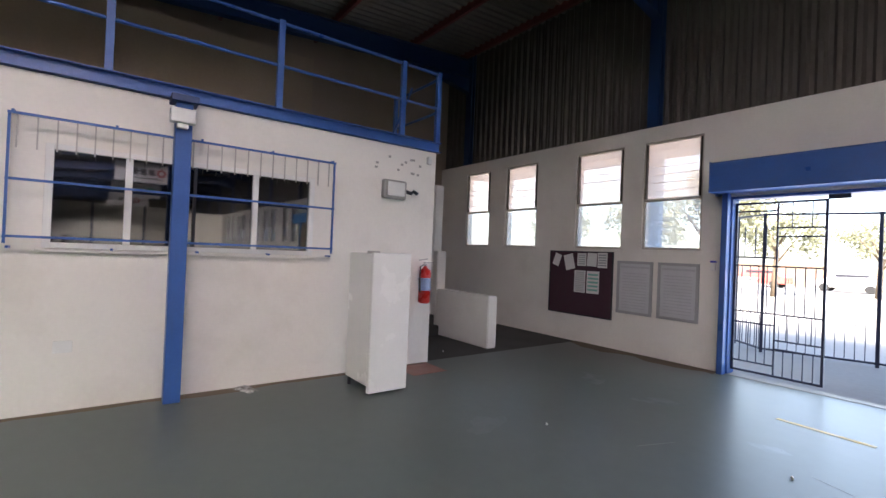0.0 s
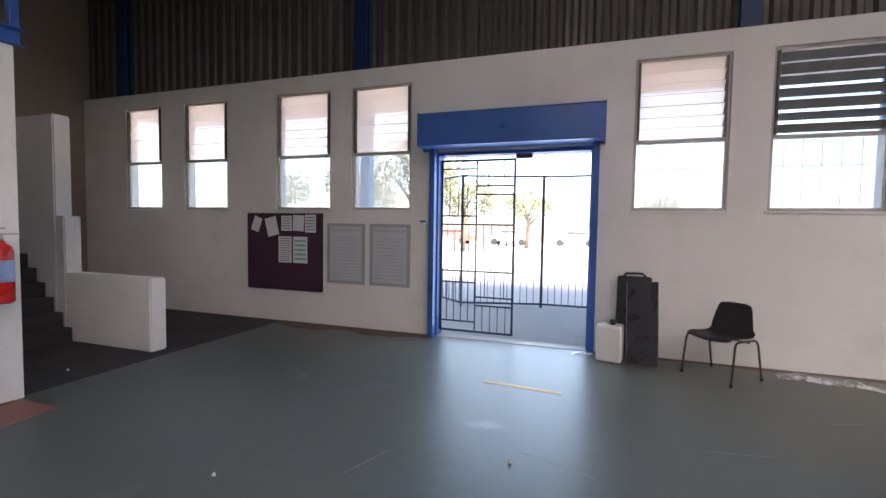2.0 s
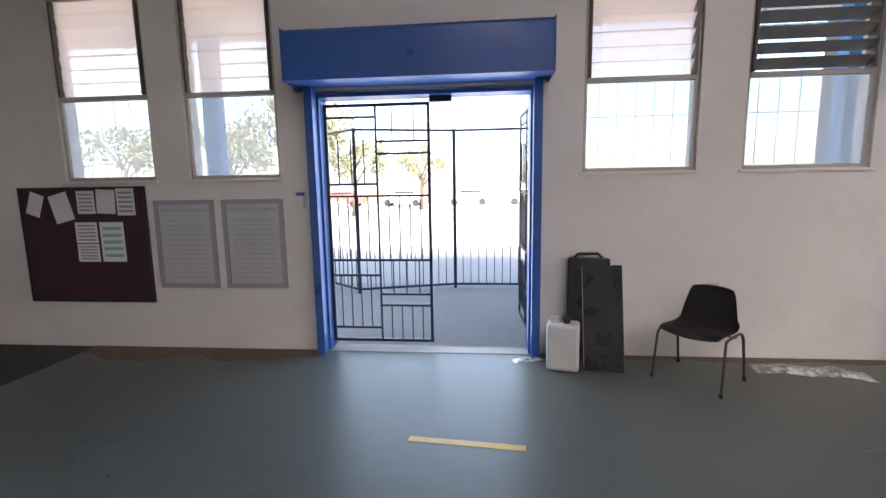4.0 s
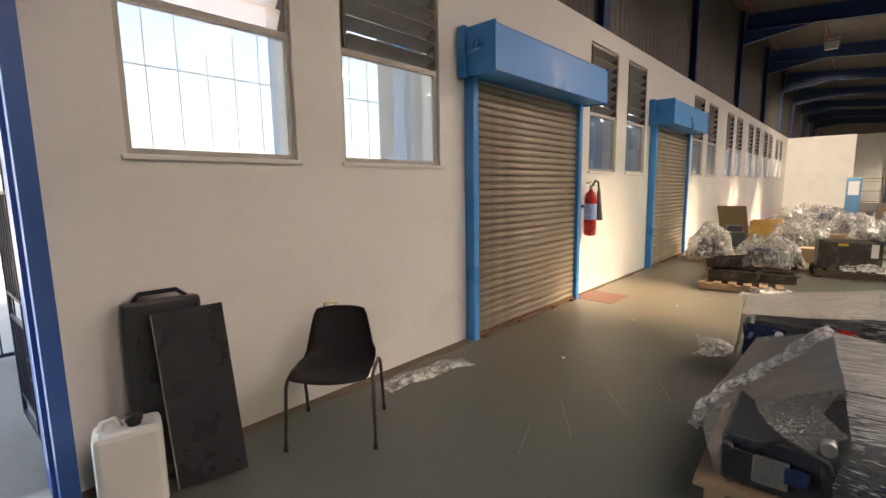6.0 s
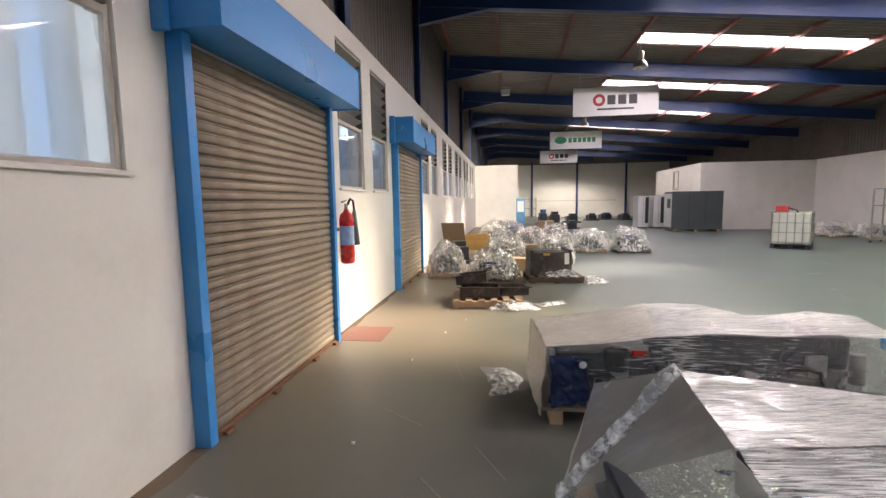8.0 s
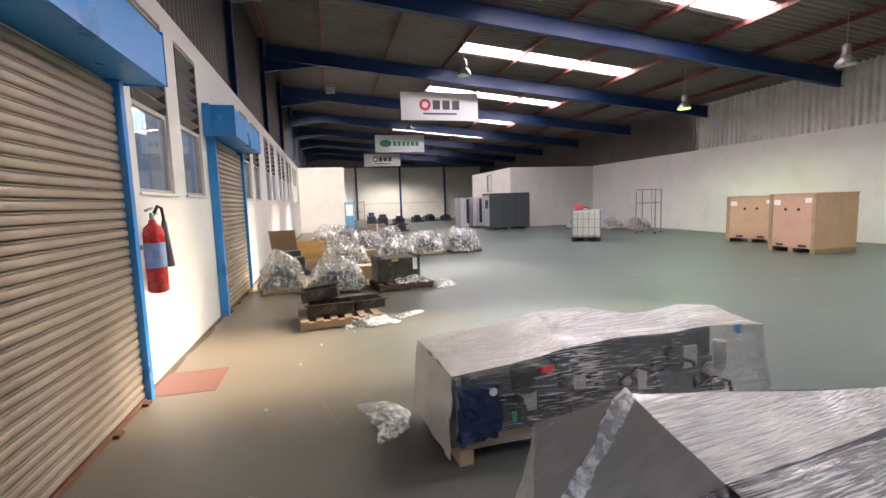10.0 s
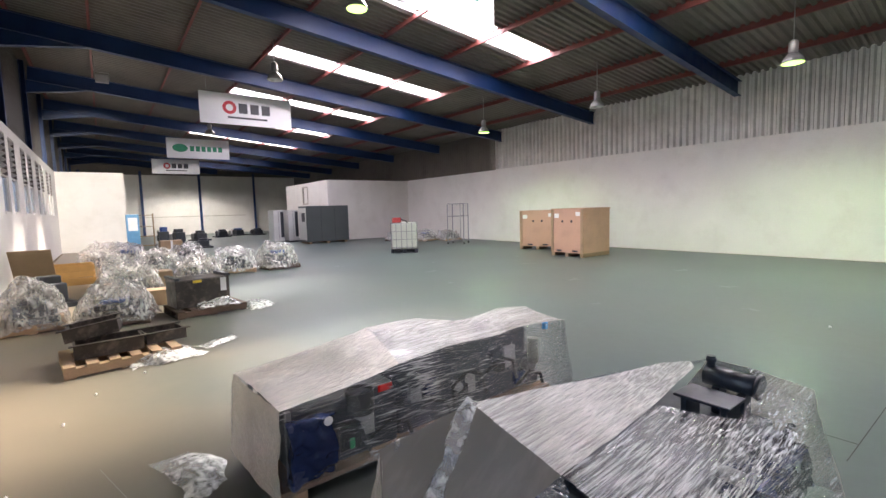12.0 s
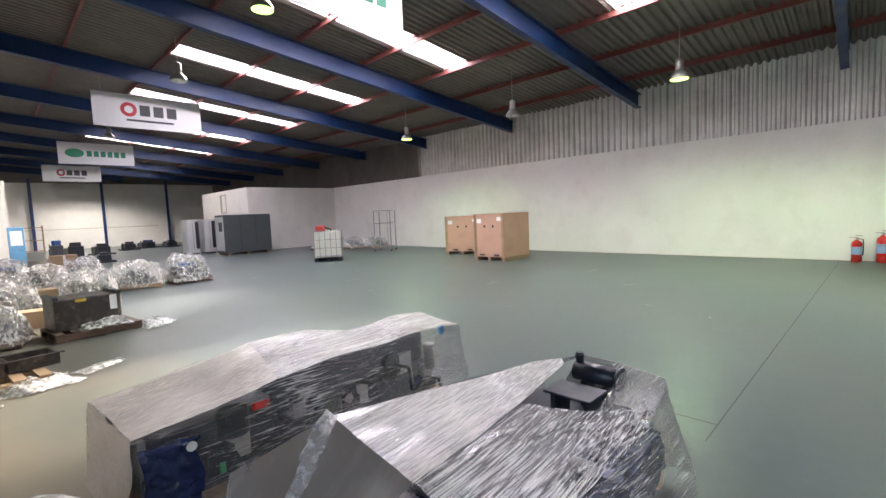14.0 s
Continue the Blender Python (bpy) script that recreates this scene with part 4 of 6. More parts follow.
# ---- film and scraps ----
def film_material(name, cover, tint=(0.80, 0.79, 0.77), stretch=(22.0, 0.28, 18.0), scale=2.2, relief=0.6, low=0.35, high=2.0, edge=(0.72, 0.98), twist=0.35, slant=(0.06, 0.0, 0.05)):
    """Crinkled clear stretch film: clear between whitish streaks with painted highlights, glossy all over."""
    m = bpy.data.materials.new(name)
    m.use_nodes = True
    n, l = m.node_tree.nodes, m.node_tree.links
    n.remove(n["Principled BSDF"])
    co = n.new("ShaderNodeTexCoord")
    mp = n.new("ShaderNodeMapping")
    mp.inputs["Scale"].default_value = stretch
    mp.inputs["Rotation"].default_value = slant
    l.new(co.outputs["Object"], mp.inputs["Vector"])
    nz = n.new("ShaderNodeTexNoise")
    nz.inputs["Scale"].default_value = scale
    nz.inputs["Detail"].default_value = 6
    nz.inputs["Roughness"].default_value = 0.55
    nz.inputs["Distortion"].default_value = twist
    l.new(mp.outputs[0], nz.inputs["Vector"])
    soft = n.new("ShaderNodeTexNoise")
    soft.inputs["Scale"].default_value = 1.7
    soft.inputs["Detail"].default_value = 3
    l.new(co.outputs["Object"], soft.inputs["Vector"])
    add = n.new("ShaderNodeMath")
    add.operation = "MULTIPLY_ADD"
    add.inputs[1].default_value = 0.6
    l.new(soft.outputs["Fac"], add.inputs[0])
    l.new(nz.outputs["Fac"], add.inputs[2])
    rg = n.new("ShaderNodeMapRange")
    rg.inputs["From Min"].default_value = edge[0]
    rg.inputs["From Max"].default_value = edge[1]
    rg.inputs["To Min"].default_value = cover * low
    rg.inputs["To Max"].default_value = min(0.95, cover * high)
    l.new(add.outputs[0], rg.inputs["Value"])
    bp = n.new("ShaderNodeBump")
    bp.inputs["Strength"].default_value = relief
    bp.inputs["Distance"].default_value = 0.03
    l.new(nz.outputs["Fac"], bp.inputs["Height"])
    tr = n.new("ShaderNodeBsdfTransparent")
    tr.inputs[0].default_value = (0.93, 0.93, 0.93, 1)
    df = n.new("ShaderNodeBsdfDiffuse")
    df.inputs[0].default_value = (*tint, 1)
    gl = n.new("ShaderNodeBsdfGlossy")
    gl.inputs["Roughness"].default_value = 0.12
    gl.inputs[0].default_value = (0.9, 0.9, 0.9, 1)
    l.new(bp.outputs[0], gl.inputs["Normal"])
    l.new(bp.outputs[0], df.inputs["Normal"])
    m1 = n.new("ShaderNodeMixShader")
    l.new(rg.outputs[0], m1.inputs[0])
    l.new(tr.outputs[0], m1.inputs[1])
    l.new(df.outputs[0], m1.inputs[2])
    m2 = n.new("ShaderNodeMixShader")
    l.new(sheen(n, l, 0.075, bp.outputs[0]), m2.inputs[0])
    l.new(m1.outputs[0], m2.inputs[1])
    l.new(gl.outputs[0], m2.inputs[2])
    l.new(m2.outputs[0], n["Material Output"].inputs[0])
    return m


FILM_PILE = film_material("clear_bag_film", 0.30, (0.86, 0.83, 0.79), (9, 9, 4), 2.0, 0.9, 0.45, 2.1, (0.62, 1.08))
FILM_LOOSE = film_material("crumpled_white_film", 0.80, (0.85, 0.84, 0.82), (4, 5, 6), 4)


def crumple(bm, amount, scale, seed):
    off = Vector((seed * 7.3, seed * 3.1, seed * 5.7))
    for v in bm.verts:
        v.co += amount * noise.noise_vector(v.co * scale + off)


def scrap(m, w, d, h, seed, label):
    """A crumpled sheet of film lying on the floor."""
    bm = bmesh.new()
    n = 26
    vs = [[bm.verts.new(((i / n - 0.5) * w, (j / n - 0.5) * d, 0)) for j in range(n + 1)] for i in range(n + 1)]
    r = random.Random(seed)
    off = Vector((seed * 2.7, seed * 1.3, 0))
    for row in vs:
        for v in row:
            e = max(0.0, 1 - (v.co.x / (w * 0.5)) ** 2) * max(0.0, 1 - (v.co.y / (d * 0.5)) ** 2)
            k = noise.noise(Vector((v.co.x * 3, v.co.y * 3, 0)) + off)
            v.co.x += 0.22 * w * noise.noise(v.co * 3.3 + off)
            v.co.y += 0.40 * d * noise.noise(v.co * 3.9 - off) + 0.12 * d * math.sin(v.co.x * 9 + seed)
            v.co.z = 0.006 + h * e * (0.55 + 0.6 * abs(k)) + 0.02 * h / 0.1 * abs(noise.noise(v.co * 22 + off))
    for i in range(n):
        for j in range(n):
            bm.faces.new((vs[i][j], vs[i + 1][j], vs[i + 1][j + 1], vs[i][j + 1])).smooth = True
    ob = tagged(part("plastic_film", bm, FILM_LOOSE), label, "plastic film")
    ob.matrix_world = m
    return ob


scrap(pose(1.75, -0.28, 0, 0, 0, -8), 0.50, 0.20, 0.07, 1, "crumpled clear film on the floor by the wall")
scrap(pose(2.15, -0.36, 0, 0, 0, -12), 0.45, 0.18, 0.06, 2, "crumpled clear film on the floor by the wall")
scrap(pose(7.0, -2.1, 0, 0, 0, -75), 0.80, 0.40, 0.16, 3, "heap of white plastic film beside a pallet")
scrap(pose(7.3, -2.72, 0, 0, 0, -60), 0.55, 0.22, 0.06, 4, "tail of white plastic film on the floor")
scrap(pose(4.22, -2.0, 0, 0, 0, 12), 0.60, 0.26, 0.06, 5, "loose film trailing from a wrapped load")
scrap(pose(9.35, -3.72, 0, 0, 0, -70), 0.55, 0.45, 0.16, 6, "film trailing from a pallet")
scrap(pose(-5.0, -6.05, 0, 0, 0, 20), 0.26, 0.16, 0.05, 7, "crumpled white paper on the floor")
scrap(pose(-0.52, -0.18, 0, 0, 0, 15), 0.34, 0.10, 0.03, 8, "torn strip of film at the doorway")
rnd = random.Random(9)
for x, y in ((3.0, -1.04), (4.6, -1.1), (6.2, -1.5), (5.6, -1.3), (-2.6, -3.9), (-0.9, -3.1), (-5.6, -2.9), (2.6, -8.8), (6.6, -1.9)):
    bm = bmesh.new()
    bmesh.ops.create_icosphere(bm, subdivisions=1, radius=0.014)
    crumple(bm, 0.009, 70, x)
    ob = tagged(part("litter", bm, PAPER), "small pale scrap of litter on the floor", "litter", "litter scraps")
    ob.matrix_world = pose(x, y, 0.010)

# ---- pallets and loads ----
WOOD = material("pale_pallet_wood", (0.34, 0.23, 0.14), 0.75, scale=4, amount=0.25, fine=50, bump=0.1, vary=0.15)
WOOD_DARK = material("dark_pallet_wood", (0.10, 0.065, 0.045), 0.8, scale=4, amount=0.3, fine=50, bump=0.1, vary=0.15)
MACHINE = material("dark_machine_paint", (0.028, 0.032, 0.042), 0.4, scale=5, amount=0.3, fine=50, bump=0.05)
MACHINE_BLUE = material("blue_machine_paint", (0.03, 0.07, 0.22), 0.35, scale=5, amount=0.25, fine=50, bump=0.05)
STEEL = material("raw_grey_steel", (0.30, 0.30, 0.30), 0.4, metal=0.7, scale=5, amount=0.3, fine=50, bump=0.05)
CARD = material("brown_cardboard", (0.33, 0.23, 0.14), 0.8, scale=3, amount=0.12, fine=40)


def pallet(m, w, d, mat, label="wooden pallet on the floor"):
    root = thing("pallet", m, label, "pallet", "pallets")
    for i, x in enumerate((-w / 2 + 0.05, 0, w / 2 - 0.05)):
        part("bearer", boxes((x - 0.05, x + 0.05, -d / 2, d / 2, 0.018, 0.10)), mat, root)
    n = max(5, int(d / 0.17))
    first = None
    for k in range(n):
        y = -d / 2 + 0.05 + (d - 0.1) * k / (n - 1)
        if first is None:
            ob = first = part("deck_board", boxes((-w / 2, w / 2, -0.05, 0.05, 0.1005, 0.122)), mat, root)
        else:
            ob = new("deck_board", first.data)
            ob.parent = root
        ob.matrix_local = pose(0, y, 0)
    for y in (-d / 2 + 0.05, 0, d / 2 - 0.05):
        part("foot_board", boxes((-w / 2, w / 2, y - 0.05, y + 0.05, 0.0, 0.0175)), mat, root)
    return root


def engine(m, w, d, h, seed, label, base=MACHINE):
    """A machine set: bed frame, block, cylinder, pipes, cover."""
    r = random.Random(seed)
    root = thing("machine", m, label, "machine", "stored machines")
    part("bed_frame", boxes((-w / 2, w / 2, -d / 2, -d / 2 + 0.06, 0, 0.09), (-w / 2, w / 2, d / 2 - 0.06, d / 2, 0, 0.09), (-w / 2, -w / 2 + 0.06, -d / 2 + 0.06, d / 2 - 0.06, 0, 0.09), (w / 2 - 0.06, w / 2, -d / 2 + 0.06, d / 2 - 0.06, 0, 0.09)), base, root)
    part("block", boxes((-w * 0.38, w * 0.05, -d * 0.3, d * 0.3, 0.091, h * 0.72), bevel=0.02), base, root)
    bm = bmesh.new()
    rod(bm, (w * 0.25, -d * 0.35, h * 0.4), (w * 0.25, d * 0.35, h * 0.4), min(w * 0.16, h * 0.28), 18)
    part("cylinder", bm, STEEL if seed % 2 else base, root)
    part("cover", boxes((-w * 0.3, w * 0.02, -d * 0.22, d * 0.22, h * 0.721, h * 0.95), bevel=0.02), MACHINE_BLUE if seed % 3 == 0 else base, root)
    for k in range(3):
        bm = bmesh.new()
        x, y = w * (r.random() - 0.5) * 0.7, d * (r.random() - 0.5) * 0.7
        tube(bm, [(x, y, 0.1), (x, y, h * 0.6), (x + 0.08, y + 0.05, h * 0.78), (x + 0.2, y + 0.05, h * 0.78), (x + 0.22, y + 0.05, h * 0.4)], 0.022)
        part("pipe", bm, RUBBER if k else STEEL, root)
    return root


def film_cover(m, w, d, h, seed, label, mat=None, tent=0.0):
    """Stretch film hanging over a load: a crumpled cap open below."""
    bm = bmesh.new()
    nu, nv = 52, 20
    rings = []
    off = Vector((seed * 3.7, seed * 9.1, seed))
    for j in range(nv + 1):
        t = j / nv
        ring = []
        for i in range(nu):
            a = 2 * math.pi * i / nu
            c, s = math.cos(a), math.sin(a)
            k = 1 / max(abs(c), abs(s)) ** 0.75
            if t < 0.6:
                q = t / 0.6
                rad = 1.0 + 0.05 * (1 - q)
                z = q * h * 0.88
            else:
                q = (t - 0.6) / 0.4
                rad = max(0.02, 1 - q ** 0.8)
                z = h * 0.88 + h * 0.12 * min(1, q * 1.5) + tent * q
            rad *= 1.04 - 0.26 * min(1.0, t / 0.6) + 0.10 * noise.noise(Vector((c * 2.2, s * 2.2, t * 2)) + off)
            z *= 1 + 0.42 * noise.noise(Vector((c * rad * 1.9, s * rad * 1.9, 3)) + off) * min(1, t * 2)
            ring.append(bm.verts.new((c * k * rad * w / 2, s * k * rad * d / 2, z)))
        rings.append(ring)
    for A, B in zip(rings, rings[1:]):
        for i in range(nu):
            bm.faces.new((A[i], A[(i + 1) % nu], B[(i + 1) % nu], B[i])).smooth = False
    bm.faces.new(rings[-1])
    crumple(bm, 0.06, 5, seed)
    crumple(bm, 0.035, 12, seed + 2)
    crumple(bm, 0.018, 30, seed + 4)
    zmin = min(v.co.z for v in bm.verts)
    for v in bm.verts:
        v.co.z -= zmin
    ob = tagged(part("plastic_cover", bm, mat or FILM_PILE), label, "plastic cover", "plastic covers")
    ob.matrix_world = m
    return ob


def wrapped(x, y, w, d, h, rot, seed, mat=None, tent=0.0):
    h *= 0.74
    pallet(pose(x, y, 0, 0, 0, rot), w, d, WOOD if seed % 2 else WOOD_DARK)
    engine(pose(x, y, 0.1225, 0, 0, rot), w * 0.84, d * 0.84, h - 0.2, seed, "dark machine set on a pallet under film")
    film_cover(pose(x, y, 0.02, 0, 0, rot), w * 1.06, d * 1.06, h, seed, "clear plastic film wrapped over a palletised machine", mat, tent)


for row in ((10.0, -0.72, 0.85, 0.75, 0.78, 5, 11, None, 0.1), (9.75, -1.75, 0.95, 0.95, 0.62, -10, 12, None, 0.05), (12.2, -2.0, 1.0, 1.0, 0.75, 12, 13),
            (12.4, -3.3, 1.1, 0.9, 0.8, -8, 14), (14.3, -2.0, 1.1, 1.0, 0.8, 4, 15), (14.4, -3.4, 1.0, 1.0, 0.7, 20, 16), (14.9, -4.6, 1.1, 1.1, 0.75, -14, 17),
            (14.9, -5.75, 1.2, 0.95, 0.85, 6, 18), (16.6, -1.5, 1.1, 1.0, 0.9, 6, 19), (16.9, -2.9, 1.2, 1.0, 0.8, -6, 20), (18.8, -2.2, 1.2, 1.0, 0.95, 10, 21), (19.2, -4.0, 1.2, 1.0, 0.7, 0, 22),
            (21.2, -1.6, 1.1, 1.0, 0.9, 0, 23), (24.4, -3.9, 1.3, 1.0, 0.55, 0, 24)):
    wrapped(*row)

# black trays on a pallet
pallet(pose(7.35, -1.72, 0, 0, 0, 6), 0.85, 1.05, WOOD, "pale wooden pallet carrying black steel trays")


GRIMY = material("grimy_black_steel", (0.035, 0.028, 0.024), 0.5, scale=6, amount=0.35, fine=50, bump=0.1, stain=(0.20, 0.165, 0.13), stain_scale=9, stain_amount=0.75)


def tray(m, w, d, h):
    root = thing("steel_tray", m, "black steel engine cradle thrown on a pallet", "steel tray", "steel trays")
    part("base", boxes((-w / 2, w / 2, -d / 2, d / 2, 0, 0.012)), GRIMY, root)
    for a in ((-w / 2, -w / 2 + 0.02, -d / 2, d / 2), (w / 2 - 0.02, w / 2, -d / 2, d / 2), (-w / 2 + 0.02, w / 2 - 0.02, -d / 2, -d / 2 + 0.02), (-w / 2 + 0.02, w / 2 - 0.02, d / 2 - 0.02, d / 2)):
        part("side", boxes((*a, 0.0125, h)), GRIMY, root)
    part("flange", boxes((-w / 2 - 0.04, w / 2 + 0.04, -d / 2 - 0.03, -d / 2 + 0.02, h + 0.0005, h + 0.012), (-w / 2 - 0.04, w / 2 + 0.04, d / 2 - 0.02, d / 2 + 0.03, h + 0.0005, h + 0.012)), GRIMY, root)


tray(pose(7.30, -1.62, 0.124, 0, 0, 94), 0.62, 0.34, 0.15)
tray(pose(7.55, -1.50, 0.29, 0, 8, 84), 0.50, 0.34, 0.14)
tray(pose(7.50, -2.15, 0.124, 0, 0, 100), 0.42, 0.36, 0.12)

# black box on a pallet
pallet(pose(9.55, -2.95, 0, 0, 0, 8), 0.85, 1.05, WOOD_DARK, "dark wooden pallet carrying a black machine")
o = thing("compressor_unit", pose(9.62, -2.86, 0.1225, 0, 0, 8), "black boxed compressor with a yellow tag on a pallet", "machine")
cs = part("case", boxes((-0.3, 0.3, -0.42, 0.40, 0, 0.46), bevel=0.02), GRIMY, o)
part("top_rail", boxes((-0.31, 0.31, -0.43, -0.36, 0.461, 0.5)), MACHINE, o)
part("top_rail", boxes((-0.31, 0.31, 0.34, 0.41, 0.461, 0.5)), MACHINE, o)
part("tag", boxes((-0.308, -0.3005, 0.02, 0.15, 0.40, 0.44)), material("yellow_tag", (0.6, 0.42, 0.03), 0.5), cs)
part("label", boxes((-0.308, -0.3005, -0.36, -0.27, 0.22, 0.44)), PAPER, o)
scrap(pose(9.2, -3.1, 0.125, 0, 0, 80), 0.6, 0.28, 0.16, 31, "bunched film on the pallet beside the machine")

# engine block by the wall, wood crate and board beyond
engine(pose(12.1, -0.75, 0, 0, 0, 20), 0.85, 0.7, 0.62, 41, "dark bare engine set by the wall")
WOODC = material("yellow_pine_crate", (0.55, 0.34, 0.12), 0.6, scale=3, amount=0.15, fine=40, vary=0.1)
o = thing("wooden_crate", pose(15.6, -1.0, 0, 0, 0, 4) @ Matrix.Diagonal((0.8, 0.75, 0.62, 1)), "open yellow pine crate near the wall", "crate")
for k in range(3):
    part("side_board", boxes((-0.52, -0.5, -0.5, 0.5, 0.05 + k * 0.25, 0.28 + k * 0.25)), WOODC, o)
    part("side_board", boxes((0.5, 0.52, -0.5, 0.5, 0.05 + k * 0.25, 0.28 + k * 0.25)), WOODC, o)
    part("end_board", boxes((-0.5, 0.5, -0.52, -0.5, 0.05 + k * 0.25, 0.28 + k * 0.25)), WOODC, o)
    part("end_board", boxes((-0.5, 0.5, 0.5, 0.52, 0.05 + k * 0.25, 0.28 + k * 0.25)), WOODC, o)
part("floor_board", boxes((-0.5, 0.5, -0.5, 0.5, 0, 0.04)), WOODC, o)
o = thing("leaning_board", pose(14.4, -0.42, 0, -28, 0, 85), "brown board leaning against the wall", "board")
part("panel", boxes((-0.35, 0.35, -0.012, 0.012, 0.005, 1.1)), CARD, o)


# ---- the two big wrapped loads in the foreground ----
BLUE_WRAP = material("dark_blue_shiny_wrap", (0.014, 0.024, 0.075), 0.20, scale=5, amount=0.35, fine=24, bump=1.0)
GREEN_PART = material("green_part", (0.02, 0.30, 0.10), 0.4)

def long_load(m, L, w, h0, h1, seed, label, navy=False):
    """The body of a long machine on bearers: block, sump, covers, ports and hoses."""
    root = thing("wrapped_machine", m, label, "wrapped machine", "wrapped machines")
    for y in (0.05, L / 2 - 0.045, L - 0.14):
        part("bearer", boxes((-w / 2, w / 2, y, y + 0.09, 0, 0.10)), WOOD, root)
    part("deck", boxes((-w / 2, w / 2, 0, L, 0.101, 0.13)), WOOD, root)
    part("block", boxes((-w * 0.42, w * 0.40, 0.1, L * 0.35, 0.131, h0 * (0.72 if navy else 0.90)), bevel=0.02), MACHINE, root)
    part("sump", boxes((-w * 0.42, w * 0.36, L * 0.36, L * 0.95, 0.131, h0 * 0.72), bevel=0.02), MACHINE, root)
    part("valve_cover", boxes((-w * 0.26, w * 0.38, L * 0.38, L * 0.92, h0 * 0.721, h1 * (0.80 if navy else 0.90)), bevel=0.03), MACHINE, root)
    r = random.Random(seed)
    for k in range(16):
        y = L * (0.05 + 0.057 * k)
        a, b = h0 * (0.25 + 0.40 * r.random()), 0.05 + 0.09 * r.random()
        x = w * (0.402 if y + b < L * 0.35 else 0.365)
        part("fitting", boxes((x, x + w * (0.02 + 0.05 * r.random()), y, y + b, a, a + h0 * (0.10 + 0.25 * r.random())), bevel=0.006), (MACHINE, RUBBER, STEEL, BLUE_WRAP, MACHINE, RUBBER, GREY_PL)[(k + seed) % 7], root)
        if k % 3 == 0:
            bm = bmesh.new()
            rod(bm, (x - 0.01, y + 0.02, a + h0 * 0.28), (w * 0.46, y + 0.02, a + h0 * 0.28), 0.02 + 0.04 * r.random(), 14)
            part("flange_port", bm, (MACHINE, STEEL)[k % 2], root)
    for k in range(6):
        bm = bmesh.new()
        y = L * (0.1 + 0.15 * k)
        z = h0 * (0.3 + 0.4 * r.random())
        tube(bm, [(w * 0.42, y, z), (w * 0.455, y + 0.12, z + 0.10), (w * 0.44, y + 0.28, z + 0.04), (w * 0.42, y + 0.34, z - 0.12)], 0.014)
        part("hose", bm, RUBBER, root)
    return root


def film_panel(root, m, rows, mat, seed, n=10, crease=0.010, label=""):
    """A sheet of stretch film drawn between lines of support points, finely creased."""
    rows = [[Vector(p) for p in row] for row in rows]
    bm = bmesh.new()
    grid = []
    for i in range((len(rows) - 1) * n + 1):
        a, u = min(i // n, len(rows) - 2), i / n - min(i // n, len(rows) - 2)
        line = [p.lerp(q, u) for p, q in zip(rows[a], rows[a + 1])]
        out = []
        for j in range((len(line) - 1) * n + 1):
            b, v = min(j // n, len(line) - 2), j / n - min(j // n, len(line) - 2)
            out.append(bm.verts.new(line[b].lerp(line[b + 1], v)))
        grid.append(out)
    for A_, B_ in zip(grid, grid[1:]):
        for j in range(len(A_) - 1):
            bm.faces.new((A_[j], A_[j + 1], B_[j + 1], B_[j])).smooth = True
    off = Vector((seed * 7.3, seed * 3.1, seed * 5.7))
    for v in bm.verts:
        q = v.co.copy()
        v.co += crease * noise.noise_vector(Vector((q.x * 6, q.y * 2.5, q.z * 6)) + off) + 0.45 * crease * noise.noise_vector(Vector((q.x * 26, q.y * 7, q.z * 26)) - off)
    bm.transform(m.inverted())
    return part("film", bm, mat, root, label)


def crumpled_bag(root, m, x0, x1, y0, y1, z0, z1, seed, label):
    """A shiny dark bag stuffed round a machine part."""
    bm = bmesh.new()
    box(bm, x0, x1, y0, y1, z0, z1)
    bmesh.ops.subdivide_edges(bm, edges=bm.edges[:], cuts=24, use_grid_fill=True)
    for v in bm.verts:
        q = noise.noise(v.co * 8 + Vector((seed, 0, 0)))
        g = abs(noise.noise(Vector((v.co.x * 16, v.co.y * 16, v.co.z * 22)) + Vector((0, seed, 0))))
        v.co += Vector((0.03 * q - 0.035 * g, 0.03 * q, 0.03 * q - 0.03 * g))
    for v in bm.verts:
        v.co.z = max(v.co.z, 0.131)
    for f in bm.faces:
        f.smooth = True
    bm.transform(m.inverted())
    return part("bag", bm, BLUE_WRAP, root, label)


def strand(root, m, pts, r, seed):
    bm = bmesh.new()
    tube(bm, pts, r, 14)
    bmesh.ops.subdivide_edges(bm, edges=bm.edges[:], cuts=2, use_grid_fill=True)
    crumple(bm, 0.022, 14, seed)
    crumple(bm, 0.012, 40, seed + 2)
    bm.transform(m.inverted())
    part("film_strand", bm, FILM_LOOSE, root, "bunched strand of film drawn to the deck")


